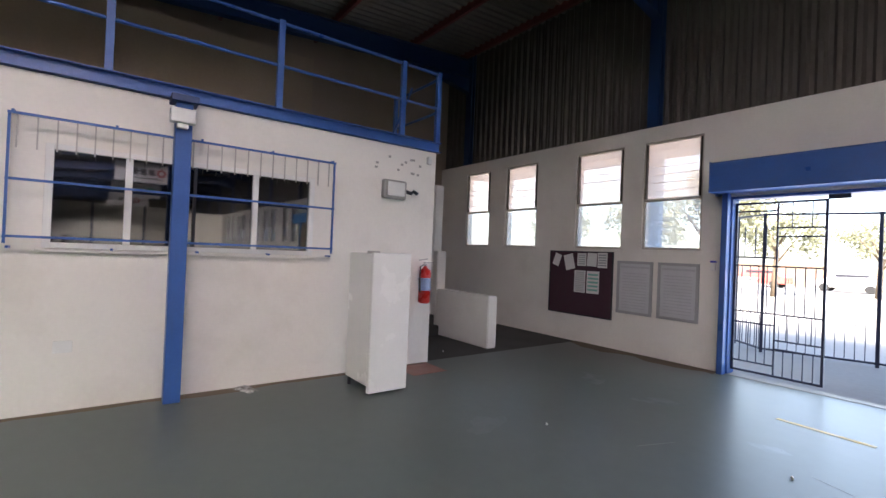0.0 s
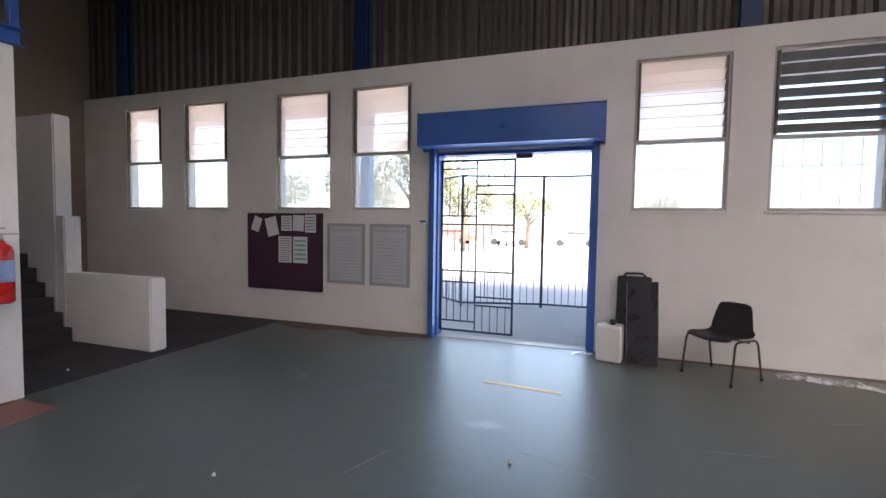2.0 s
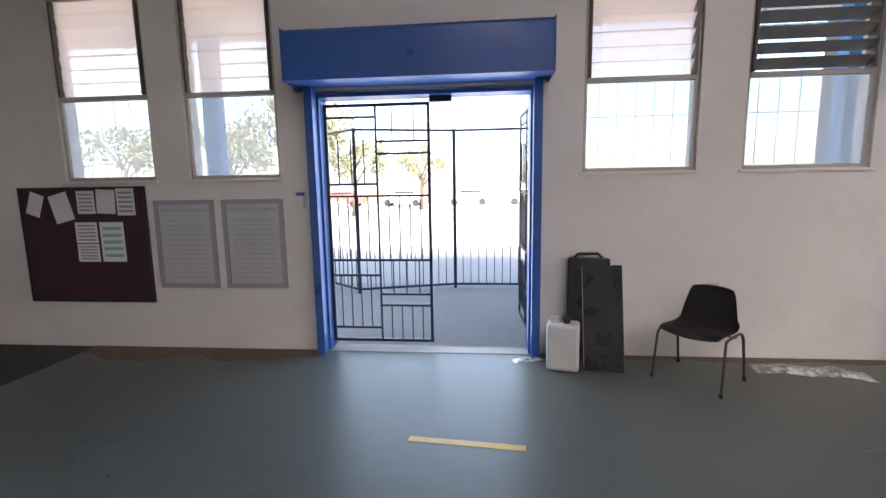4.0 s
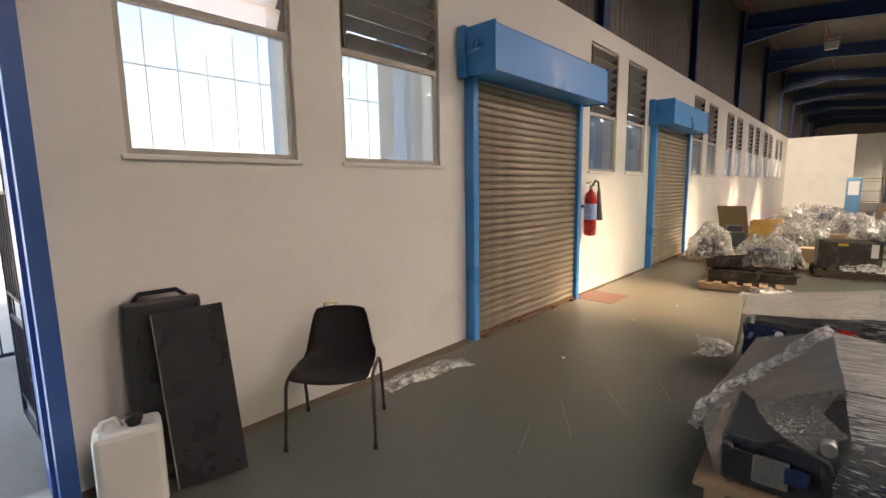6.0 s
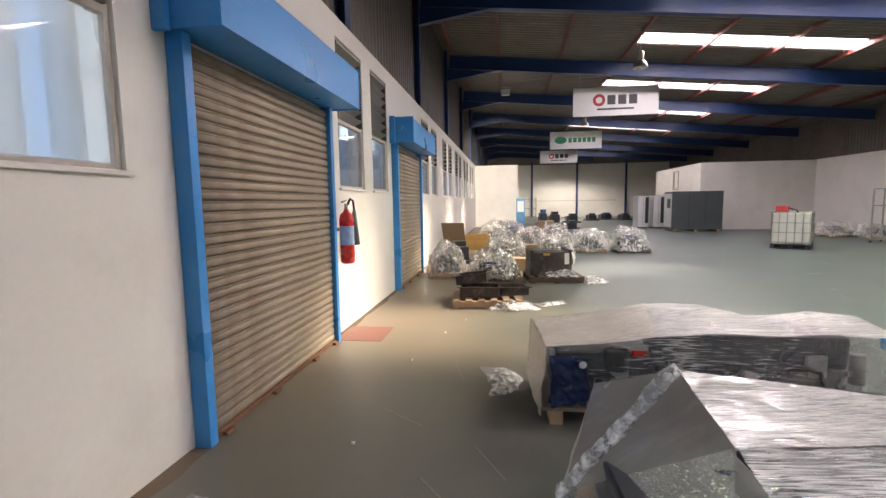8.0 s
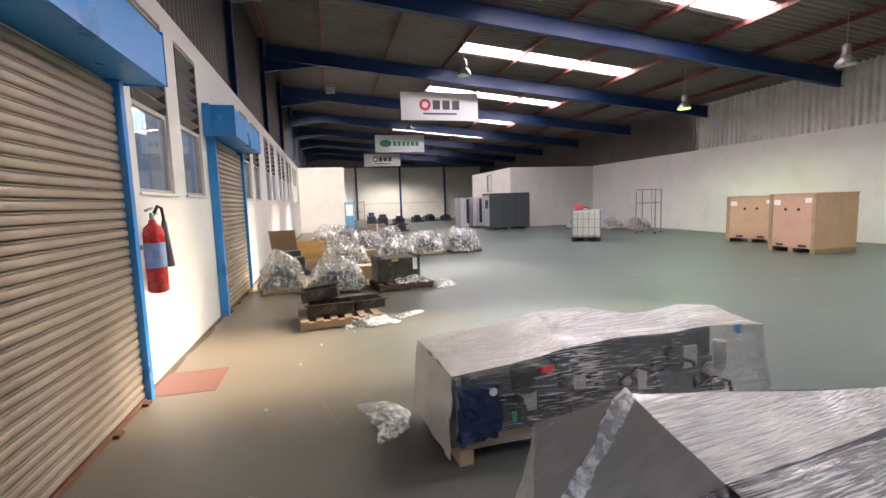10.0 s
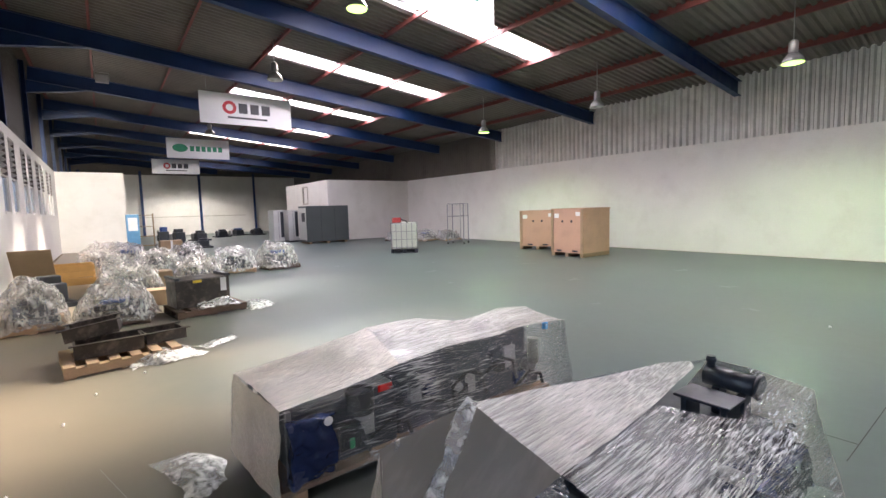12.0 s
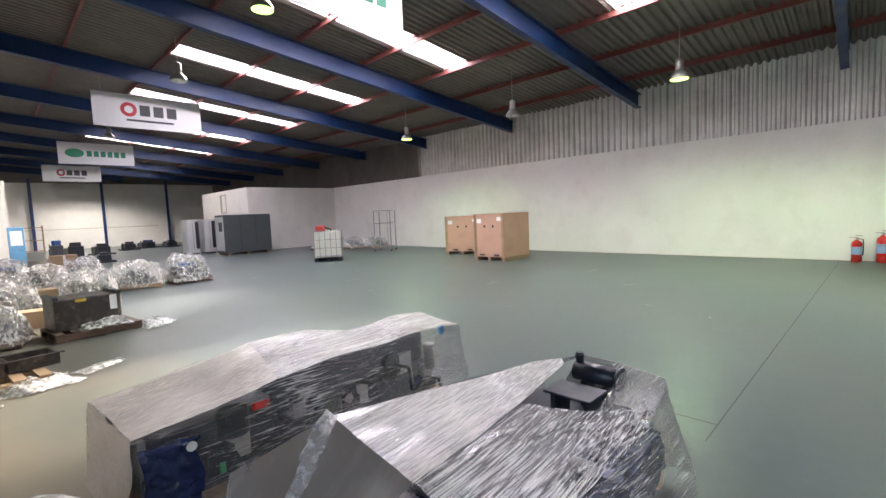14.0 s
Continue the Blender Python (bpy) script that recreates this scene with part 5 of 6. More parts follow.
FILM_BEIGE = film_material("beige_film", 0.86, (0.82, 0.75, 0.67), stretch=(46.0, 0.25, 40.0), low=0.78, high=1.12, twist=0.04, relief=0.5)
# Grey tint paints the shade on film faces turned away from the light.
FILM_SHADED = film_material("shade_tinted_film", 0.76, (0.30, 0.27, 0.235), stretch=(9.0, 1.5, 3.0), low=0.9, high=1.1, twist=0.3, relief=0.12)
FILM_WHITE = film_material("taut_white_film", 0.62, (0.82, 0.785, 0.74), stretch=(64.0, 0.20, 50.0), low=0.70, high=1.5, edge=(0.70, 1.0), twist=0.02, slant=(0.0, 0.0, 0.16), relief=0.7)
# Diffuse white streaks here also paint the film's highlights over dark parts.
FILM_CRINKLE = film_material("crinkled_film", 0.52, (0.82, 0.82, 0.82), stretch=(60.0, 0.55, 50.0), low=0.15, high=1.75, edge=(0.74, 1.0), twist=0.12, slant=(0.0, 0.0, -0.22), relief=1.0)
FILM_SIDE = film_material("highlight_streaked_side_film", 0.24, (0.82, 0.81, 0.79), stretch=(40.0, 0.14, 62.0), low=0.20, high=2.9, edge=(0.83, 1.04), twist=0.02, slant=(0.20, 0.0, 0.0), relief=0.8)

# the long machine beside the shutters' aisle
MA = pose(3.80, -2.30, 0, 0, 0, 182)
A = long_load(MA, 2.24, 0.76, 0.57, 0.72, 3, "long dark machine on a pallet wrapped in clear film")
film_panel(A, MA, [[(4.16, -2.26, 0.59), (4.00, -2.28, 0.60), (3.455, -2.335, 0.567)],
                   [(4.15, -2.70, 0.63), (4.00, -2.72, 0.685), (3.452, -2.72, 0.595)],
                   [(4.13, -3.10, 0.68), (3.96, -3.12, 0.775), (3.434, -3.08, 0.664)]], FILM_BEIGE, 1, 12, 0.016, "beige film over the near half")
film_panel(A, MA, [[(4.13, -3.10, 0.68), (3.96, -3.12, 0.775), (3.434, -3.08, 0.664)],
                   [(4.11, -3.50, 0.70), (3.90, -3.50, 0.790), (3.405, -3.55, 0.700)],
                   [(4.10, -3.75, 0.64), (3.76, -3.78, 0.745), (3.390, -3.80, 0.708)],
                   [(4.08, -4.10, 0.62), (3.68, -4.12, 0.795), (3.370, -4.10, 0.716)],
                   [(4.05, -4.40, 0.60), (3.62, -4.42, 0.790), (3.345, -4.42, 0.722)],
                   [(4.02, -4.54, 0.55), (3.60, -4.55, 0.715), (3.330, -4.54, 0.712)]], FILM_WHITE, 1, 8, 0.016, "white streaked film over the far half")
film_panel(A, MA, [[(3.455, -2.335, 0.567), (3.43, -2.33, 0.34), (3.40, -2.31, 0.11)],
                   [(3.452, -2.72, 0.595), (3.42, -2.72, 0.35), (3.40, -2.72, 0.11)],
                   [(3.434, -3.08, 0.664), (3.40, -3.08, 0.38), (3.38, -3.08, 0.11)],
                   [(3.390, -3.80, 0.708), (3.37, -3.80, 0.40), (3.36, -3.80, 0.11)],
                   [(3.330, -4.54, 0.712), (3.34, -4.57, 0.40), (3.30, -4.62, 0.10)]], FILM_SIDE, 1, 12, 0.016, "clear film over the dark side")
film_panel(A, MA, [[(4.16, -2.26, 0.59), (3.80, -2.285, 0.585), (3.455, -2.335, 0.567)],
                   [(4.17, -2.25, 0.34), (3.82, -2.27, 0.34), (3.43, -2.32, 0.34)],
                   [(4.20, -2.22, 0.08), (3.82, -2.25, 0.08), (3.38, -2.29, 0.08)]], FILM_BEIGE, 1, 10, 0.016, "milky film over the end")
film_panel(A, MA, [[(4.16, -2.26, 0.59), (4.20, -2.22, 0.08)], [(4.13, -3.10, 0.68), (4.18, -3.10, 0.10)], [(4.11, -3.50, 0.70), (4.16, -3.50, 0.10)], [(4.08, -4.10, 0.62), (4.15, -4.10, 0.10)], [(4.02, -4.54, 0.55), (4.10, -4.60, 0.10)]], FILM_CRINKLE, 1, 8, 0.016)
film_panel(A, MA, [[(4.02, -4.54, 0.55), (3.60, -4.55, 0.715), (3.330, -4.54, 0.712)], [(4.10, -4.60, 0.10), (3.65, -4.64, 0.10), (3.30, -4.62, 0.10)]], FILM_CRINKLE, 1, 10, 0.016)
crumpled_bag(A, MA, 3.40, 3.445, -2.62, -2.36, 0.16, 0.50, 4, "crumpled shiny navy bag inside the film")
for x in (-0.345, 0.345):
    part("corner_post", boxes((x - 0.015, x + 0.015, 0.05, 0.08, 0.131, 0.55)), STEEL, A)
part("bracket_plate", boxes((0.345, 0.365, 0.72, 0.90, 0.50, 0.655), bevel=0.004), MACHINE, A, "dark upright plate under the film")
part("end_cap", boxes((0.36, 0.40, 2.17, 2.21, 0.60, 0.69), bevel=0.01), BLUE_BRIGHT, A, "blue painted end of the machine")
bm = bmesh.new()
rod(bm, (0.375, 2.04, 0.36), (0.375, 2.04, 0.56), 0.045, 16)
part("filter", bm, GREY_PL, A, "pale grey filter canister")
bm = bmesh.new()
rod(bm, (0.30, 0.27, 0.455), (0.392, 0.27, 0.455), 0.018, 12)
stem = part("gauge", bm, MACHINE, A)
bm = bmesh.new()
rod(bm, (0.393, 0.27, 0.455), (0.405, 0.27, 0.455), 0.026, 16)
part("gauge_face", bm, WHITE_ENAMEL, stem, "small white gauge face")
bm = bmesh.new()
lathe(bm, [(0.085, 0.40), (0.088, 0.41), (0.088, 0.53), (0.080, 0.535), (0.078, 0.42)], 24, Matrix.Translation((0.30, 0.52, 0)))
part("filter_bowl", bm, RUBBER, A, "round black filter bowl")
part("drain_cock", boxes((0.385, 0.40, 0.40, 0.43, 0.24, 0.30), bevel=0.004), GREEN_PART, A, "small green drain cock")
part("warning_plate", boxes((0.386, 0.39, 0.60, 0.70, 0.52, 0.56)), RED, A, "red warning plate")

# the tented machine nearest the doorway side
MB = pose(2.12, -2.42, 0, 0, 0, 183)
B = long_load(MB, 2.15, 0.92, 0.52, 0.58, 8, "dark machine on a pallet under a tent of torn film", True)
AP, LF, KN, RT = (2.55, -2.90, 0.76), (2.72, -2.53, 0.60), (2.34, -2.33, 0.22), (2.12, -2.97, 0.60)
film_panel(B, MB, [[AP, RT], [(2.45, -2.62, 0.50), (2.235, -2.66, 0.41)], [KN, (2.33, -2.35, 0.225)]], FILM_SHADED, 11, 10, 0.004, "film drawn flat to a corner, tinted grey for shade")
film_panel(B, MB, [[AP, (2.548, -2.898, 0.758)], [(2.645, -2.70, 0.675), (2.44, -2.60, 0.48)], [LF, KN]], FILM_SHADED, 12, 10, 0.006)
film_panel(B, MB, [[LF, KN], [(2.74, -2.40, 0.08), (2.32, -2.28, 0.08)]], FILM_BEIGE, 13, 10, 0.014)
film_panel(B, MB, [[AP, RT], [(2.47, -3.30, 0.745), (2.13, -3.36, 0.622)], [(2.38, -3.65, 0.742), (2.15, -3.71, 0.652)], [(2.27, -4.00, 0.755), (2.17, -3.98, 0.69)], [(2.21, -4.20, 0.735), (2.18, -4.18, 0.715)]], FILM_WHITE, 14, 10, 0.006, "taut white film with long streaks")
film_panel(B, MB, [[AP, LF, (2.76, -2.45, 0.10)], [(2.47, -3.30, 0.745), (2.62, -3.3, 0.50), (2.70, -3.3, 0.10)], [(2.38, -3.65, 0.742), (2.60, -3.65, 0.50), (2.68, -3.65, 0.10)], [(2.24, -4.10, 0.745), (2.55, -4.10, 0.50), (2.64, -4.10, 0.10)], [(2.21, -4.42, 0.70), (2.48, -4.45, 0.50), (2.60, -4.55, 0.10)]], FILM_CRINKLE, 15, 8)
film_panel(B, MB, [[RT, (1.80, -3.00, 0.50)], [(2.13, -3.36, 0.618), (1.69, -3.40, 0.505)], [(2.15, -3.71, 0.645), (1.66, -3.81, 0.535)], [(1.88, -3.94, 0.605), (1.66, -4.02, 0.565)], [(1.89, -4.24, 0.685), (1.675, -4.25, 0.655)], [(2.02, -4.41, 0.705), (1.73, -4.44, 0.655)]], FILM_CRINKLE, 16, 10, 0.014, "crinkled film gathered over the navy casing")
film_panel(B, MB, [[(1.80, -3.00, 0.50), (1.72, -2.96, 0.30), (1.70, -2.95, 0.10)], [(1.69, -3.40, 0.505), (1.64, -3.40, 0.30), (1.60, -3.40, 0.10)], [(1.66, -3.81, 0.535), (1.62, -3.83, 0.30), (1.58, -3.85, 0.10)], [(1.66, -4.02, 0.565), (1.61, -4.05, 0.30), (1.56, -4.08, 0.10)], [(1.675, -4.25, 0.655), (1.61, -4.32, 0.33), (1.55, -4.40, 0.08)], [(1.73, -4.44, 0.655), (1.68, -4.52, 0.35), (1.62, -4.60, 0.08)]], FILM_SIDE, 17, 10, 0.012)
film_panel(B, MB, [[(1.73, -4.44, 0.655), (2.02, -4.41, 0.705), (2.21, -4.42, 0.70)], [(1.62, -4.60, 0.08), (2.10, -4.62, 0.08), (2.60, -4.55, 0.10)]], FILM_BEIGE, 18, 10, 0.014)
film_panel(B, MB, [[KN, RT], [(2.05, -2.40, 0.20), (1.96, -2.90, 0.50)], [(1.72, -2.55, 0.10), (1.80, -3.00, 0.50)]], FILM_SIDE, 19, 10, 0.012, "clear film over a navy bag")
strand(B, MB, [(2.545, -2.89, 0.765), (2.50, -2.75, 0.64), (2.44, -2.60, 0.49), (2.39, -2.46, 0.35), (2.335, -2.33, 0.22), (2.33, -2.29, 0.08)], 0.034, 3)
strand(B, MB, [(2.69, -2.60, 0.63), (2.66, -2.55, 0.52), (2.62, -2.47, 0.36), (2.58, -2.40, 0.20), (2.56, -2.36, 0.09)], 0.014, 5)
crumpled_bag(B, MB, 1.80, 2.36, -3.22, -2.56, 0.14, 0.36, 8, "crumpled shiny navy bag under the film")
crumpled_bag(B, MB, 1.70, 2.06, -4.30, -3.28, 0.16, 0.42, 9, "navy wrapped casing under the crinkled film")
bm = bmesh.new()
bmesh.ops.convex_hull(bm, input=[bm.verts.new(p) for p in ((2.56, -2.92, 0.131), (2.53, -2.92, 0.131), (2.56, -2.95, 0.131), (2.53, -2.95, 0.131), (2.56, -2.92, 0.74), (2.53, -2.92, 0.74), (2.56, -2.95, 0.74), (2.53, -2.95, 0.74))])
bm.transform(MB.inverted())
part("tent_post", bm, STEEL, B)
bm = bmesh.new()
rod(bm, (2.17, -4.29, 0.655), (1.925, -4.30, 0.645), 0.056, 20)
rod(bm, (1.924, -4.30, 0.645), (1.905, -4.30, 0.644), 0.066, 20)
bm.transform(MB.inverted())
drum = part("air_receiver", bm, MACHINE, B, "black round receiver showing through the torn film")
bm = bmesh.new()
rod(bm, (2.14, -4.28, 0.705), (2.14, -4.28, 0.765), 0.022, 14)
rod(bm, (2.14, -4.28, 0.735), (2.14, -4.28, 0.755), 0.026, 14)
bm.transform(MB.inverted())
part("fill_cap", bm, MACHINE, drum)
for nm, x0, x1, y0, y1, z0, z1 in (("mounting_plate", 1.93, 2.20, -4.18, -3.98, 0.605, 0.620), ("saddle", 2.08, 2.12, -4.34, -4.24, 0.43, 0.61), ("saddle", 1.96, 2.00, -4.34, -4.24, 0.43, 0.60), ("bracket", 2.14, 2.17, -4.16, -4.00, 0.43, 0.6045), ("bracket", 1.95, 1.98, -4.16, -4.00, 0.43, 0.6045)):
    bm = boxes((x0, x1, y0, y1, z0, z1), bevel=0.004)
    bm.transform(MB.inverted())
    part(nm, bm, MACHINE, B)

# ---- far end of the hall ----
o = thing("partition_room", pose(25.07, SOUTH - 0.2, 0), "white plastered box room standing in the hall corner", "room", kind="structure")
RY = -11.75 - (SOUTH - 0.2)
part("front_wall", boxes((0, 0.15, 0, RY, 0, 3.4)), WALL, o)
part("side_wall", boxes((0.15, 3.0, RY - 0.15, RY, 0, 3.4), (3.9, 7.0, RY - 0.15, RY, 0, 3.4), (3.0, 3.9, RY - 0.15, RY, 0, 2.1), (3.0, 3.9, RY - 0.15, RY, 3.2, 3.4)), WALL, o)
part("roof", boxes((0.15, 7.0, 0, RY - 0.15, 3.25, 3.4)), WALL, o)
part("window_frame", boxes((3.0, 3.08, RY - 0.1, RY + 0.02, 2.1, 3.2), (3.82, 3.9, RY - 0.1, RY + 0.02, 2.1, 3.2), (3.08, 3.82, RY - 0.1, RY + 0.02, 2.1, 2.18), (3.08, 3.82, RY - 0.1, RY + 0.02, 3.12, 3.2)), FRAME, o)
part("window_blind", boxes((3.08, 3.82, RY - 0.08, RY - 0.06, 2.18, 3.12)), WALL, o, "drawn beige blind")
structure("wall_stub", boxes((29.0, 29.2, -2.65, -0.003, 0, NTOP - 0.02)), WALL, "white cross wall at the end of the window wall", "wall")
for y in (-4.35, -8.65, -13.2, -0.4):
    c = thing("wall_column", pose(EAST - 0.12, y, 0), "dark blue steel column on the far wall", "column", "far columns")
    part("flange", boxes((-0.1, -0.085, -0.1, 0.1, 0, 5.4)), BLUE_DEEP, c)
    part("web", boxes((-0.085, 0.1, -0.006, 0.006, 0, 5.4)), BLUE_DEEP, c)
structure("dado_rail", boxes((EAST - 0.06, EAST - 0.002, -12.4, -0.5, 1.55, 1.6)), FRAME, "thin pipe run along the far wall", "pipe")

GREY_CASE = material("charcoal_cabinet_paint", (0.055, 0.065, 0.068), 0.4, scale=2, amount=0.12, fine=40)
LIGHT_CASE = material("light_grey_cabinet_paint", (0.55, 0.55, 0.53), 0.4, scale=2, amount=0.1, fine=40)
o = thing("compressor_cabinet", pose(23.6, -9.95, 0), "large charcoal compressor cabinet on a timber skid", "compressor")
part("skid", boxes((0.05, 1.2, -2.2, -2.05, 0, 0.1), (0.05, 1.2, -1.2, -1.05, 0, 0.1), (0.05, 1.2, -0.25, -0.1, 0, 0.1)), WOOD, o)
part("case", boxes((0, 1.2, -2.3, 0, 0.101, 1.95), bevel=0.02), GREY_CASE, o)
ep = part("end_panel", boxes((0.08, 1.12, 0.001, 0.02, 0.2, 1.85), bevel=0.004), LIGHT_CASE, o)
part("control_panel", boxes((0.2, 0.6, 0.021, 0.05, 1.15, 1.6), bevel=0.006), BLACK_STEEL, ep)
part("seam", boxes((-0.004, -0.0005, -1.53, -1.51, 0.15, 1.9)), BLACK_STEEL, o)
part("seam", boxes((-0.004, -0.0005, -0.78, -0.76, 0.15, 1.9)), BLACK_STEEL, o)
for y in (-9.1, -9.9):
    o = thing("white_cabinet", pose(26.3, y, 0), "light grey machine cabinet with a dark side", "machine", "white cabinets")
    part("case", boxes((0, 1.0, -0.55, 0, 0.08, 1.78), bevel=0.015), LIGHT_CASE, o)
    part("plinth", boxes((0.04, 0.96, -0.52, -0.03, 0, 0.079)), BLACK_STEEL, o)
    part("side_grille", boxes((-0.012, -0.0005, -0.54, -0.37, 0.3, 1.7)), BLACK_STEEL, o)
    part("door_line", boxes((-0.008, -0.0005, -0.27, -0.26, 0.15, 1.72)), BLACK_STEEL, o)

# caged liquid tank
POLY = material("milky_tank_plastic", (0.56, 0.57, 0.50), 0.45, scale=3, amount=0.08, fine=40)
o = thing("tank_container", pose(15.95, -10.98, 0, 0, 0, 56), "milky plastic tank in a steel cage on a pallet", "tank")
part("pallet_base", boxes((-0.5, 0.5, -0.6, 0.6, 0.0, 0.03), (-0.5, -0.38, -0.6, 0.6, 0.031, 0.12), (0.38, 0.5, -0.6, 0.6, 0.031, 0.12), (-0.06, 0.06, -0.6, 0.6, 0.031, 0.12), (-0.5, 0.5, -0.6, 0.6, 0.121, 0.14)), BLACK_STEEL, o)
part("bottle", boxes((-0.47, 0.47, -0.57, 0.57, 0.141, 1.12), bevel=0.05), POLY, o)
for k in range(6):
    t = -0.49 + 0.98 * k / 5
    part("cage_bar", boxes((t - 0.012, t + 0.012, -0.60, -0.578, 0.141, 1.13)), STEEL, o)
    part("cage_bar", boxes((t - 0.012, t + 0.012, 0.578, 0.60, 0.141, 1.13)), STEEL, o)
for k in range(7):
    t = -0.58 + 1.16 * k / 6
    part("cage_bar", boxes((-0.50, -0.478, t - 0.012, t + 0.012, 0.141, 1.13)), STEEL, o)
    part("cage_bar", boxes((0.478, 0.50, t - 0.012, t + 0.012, 0.141, 1.13)), STEEL, o)
for z in (0.2, 0.5, 0.8, 1.11):
    part("cage_hoop", boxes((-0.515, 0.515, -0.615, -0.602, z, z + 0.02), (-0.515, 0.515, 0.602, 0.615, z, z + 0.02), (-0.515, -0.502, -0.602, 0.602, z, z + 0.02), (0.502, 0.515, -0.602, 0.602, z, z + 0.02)), STEEL, o)
o = thing("transfer_pump", pose(16.0, -10.62, 1.13, 0, 0, 56), "red pump with a black hose on the tank", "pump")
mot = part("motor", boxes((-0.22, 0.12, -0.14, 0.14, 0.0, 0.20), bevel=0.03), material("dull_red_paint", (0.30, 0.03, 0.03), 0.5, scale=6, amount=0.2, fine=40), o)
bm = bmesh.new()
tube(bm, [(-0.2, 0.0, 0.12), (-0.42, 0.0, 0.05), (-0.56, -0.05, -0.25), (-0.56, -0.25, -0.5), (-0.56, -0.5, -0.3), (-0.56, -0.55, -0.05)], 0.025)
part("hose", bm, RUBBER, o)

# wire trolley and the heaps behind it
o = thing("stock_trolley", pose(17.3, -14.75, 0, 0, 0, 34), "tall steel stock trolley with open shelves", "trolley")
for x in (-0.38, 0.38):
    for y in (-0.38, 0.38):
        part("post", boxes((x - 0.02, x + 0.02, y - 0.02, y + 0.02, 0.08, 1.85 if y < 0 else 1.8)), STEEL, o)
        bm = bmesh.new()
        rod(bm, (x, y - 0.015, 0.04), (x, y + 0.015, 0.04), 0.04, 10)
        part("castor", bm, RUBBER, o)
for z in (0.12, 1.25, 1.81):
    part("shelf_frame", boxes((-0.36, 0.36, -0.395, -0.365, z, z + 0.03), (-0.36, 0.36, 0.365, 0.395, z, z + 0.03), (-0.395, -0.365, -0.36, 0.36, z, z + 0.03), (0.365, 0.395, -0.36, 0.36, z, z + 0.03)), STEEL, o)
part("mid_bar", boxes((-0.01, 0.01, -0.39, -0.37, 0.151, 1.81)), STEEL, o)
for x, y, w, d, h, rot, sd in ((20.6, -15.0, 1.3, 1.0, 0.7, 10, 51), (21.6, -14.2, 1.2, 1.0, 0.6, 30, 52), (19.6, -15.9, 1.3, 0.9, 0.6, -10, 53)):
    wrapped(x, y, w, d, h, rot, sd)

# plywood crates
PLY = material("plywood", (0.53, 0.32, 0.225), 0.6, scale=2, amount=0.2, fine=30, bump=0.04, stain=(0.28, 0.15, 0.08), stain_scale=2, stain_amount=0.35)


def ply_crate(m, w, d, h, label):
    root = thing("plywood_crate", m, label, "crate", "plywood crates")
    body = part("panel", boxes((-w / 2, w / 2, 0, d, 0.121, h), bevel=0.004), PLY, root)
    for x in (-w / 2 + 0.06, 0, w / 2 - 0.06):
        part("skid", boxes((x - 0.06, x + 0.06, 0, d, 0.0, 0.12)), WOOD, root)
    for x in (-w / 2, w / 2 - 0.09):
        part("corner_batten", boxes((x, x + 0.09, -0.02, -0.0005, 0.13, h - 0.01)), WOOD, root)
    part("lid", boxes((-w / 2 - 0.02, w / 2 + 0.02, -0.02, d + 0.02, h + 0.0005, h + 0.02)), PLY, root)
    for x in (-0.17, 0.17):
        bm = bmesh.new()
        rod(bm, (x, -0.006, h * 0.74), (x, 0.01, h * 0.74), 0.04, 12)
        part("hand_hole", bm, BLACK_STEEL, body)
    for x in (-0.3, 0.3):
        part("fork_slot", boxes((x - 0.1, x + 0.1, -0.006, -0.0005, 0.16, 0.21)), BLACK_STEEL, root)
    part("label", boxes((w / 2 - 0.28, w / 2 - 0.12, -0.005, -0.0005, h - 0.22, h - 0.1)), PAPER, body)
    part("label", boxes((-w / 2 + 0.12, -w / 2 + 0.3, -0.005, -0.0005, h - 0.28, h - 0.14)), PAPER, body)
    return root


ply_crate(pose(12.38, -14.58, 0, 0, 0, 180 + 20), 1.40, 0.95, 1.44, "plywood shipping crate with two hand holes on skids")
ply_crate(pose(10.06, -13.30, 0, 0, 0, 180), 1.22, 1.38, 1.50, "plywood shipping crate with paper labels on skids")

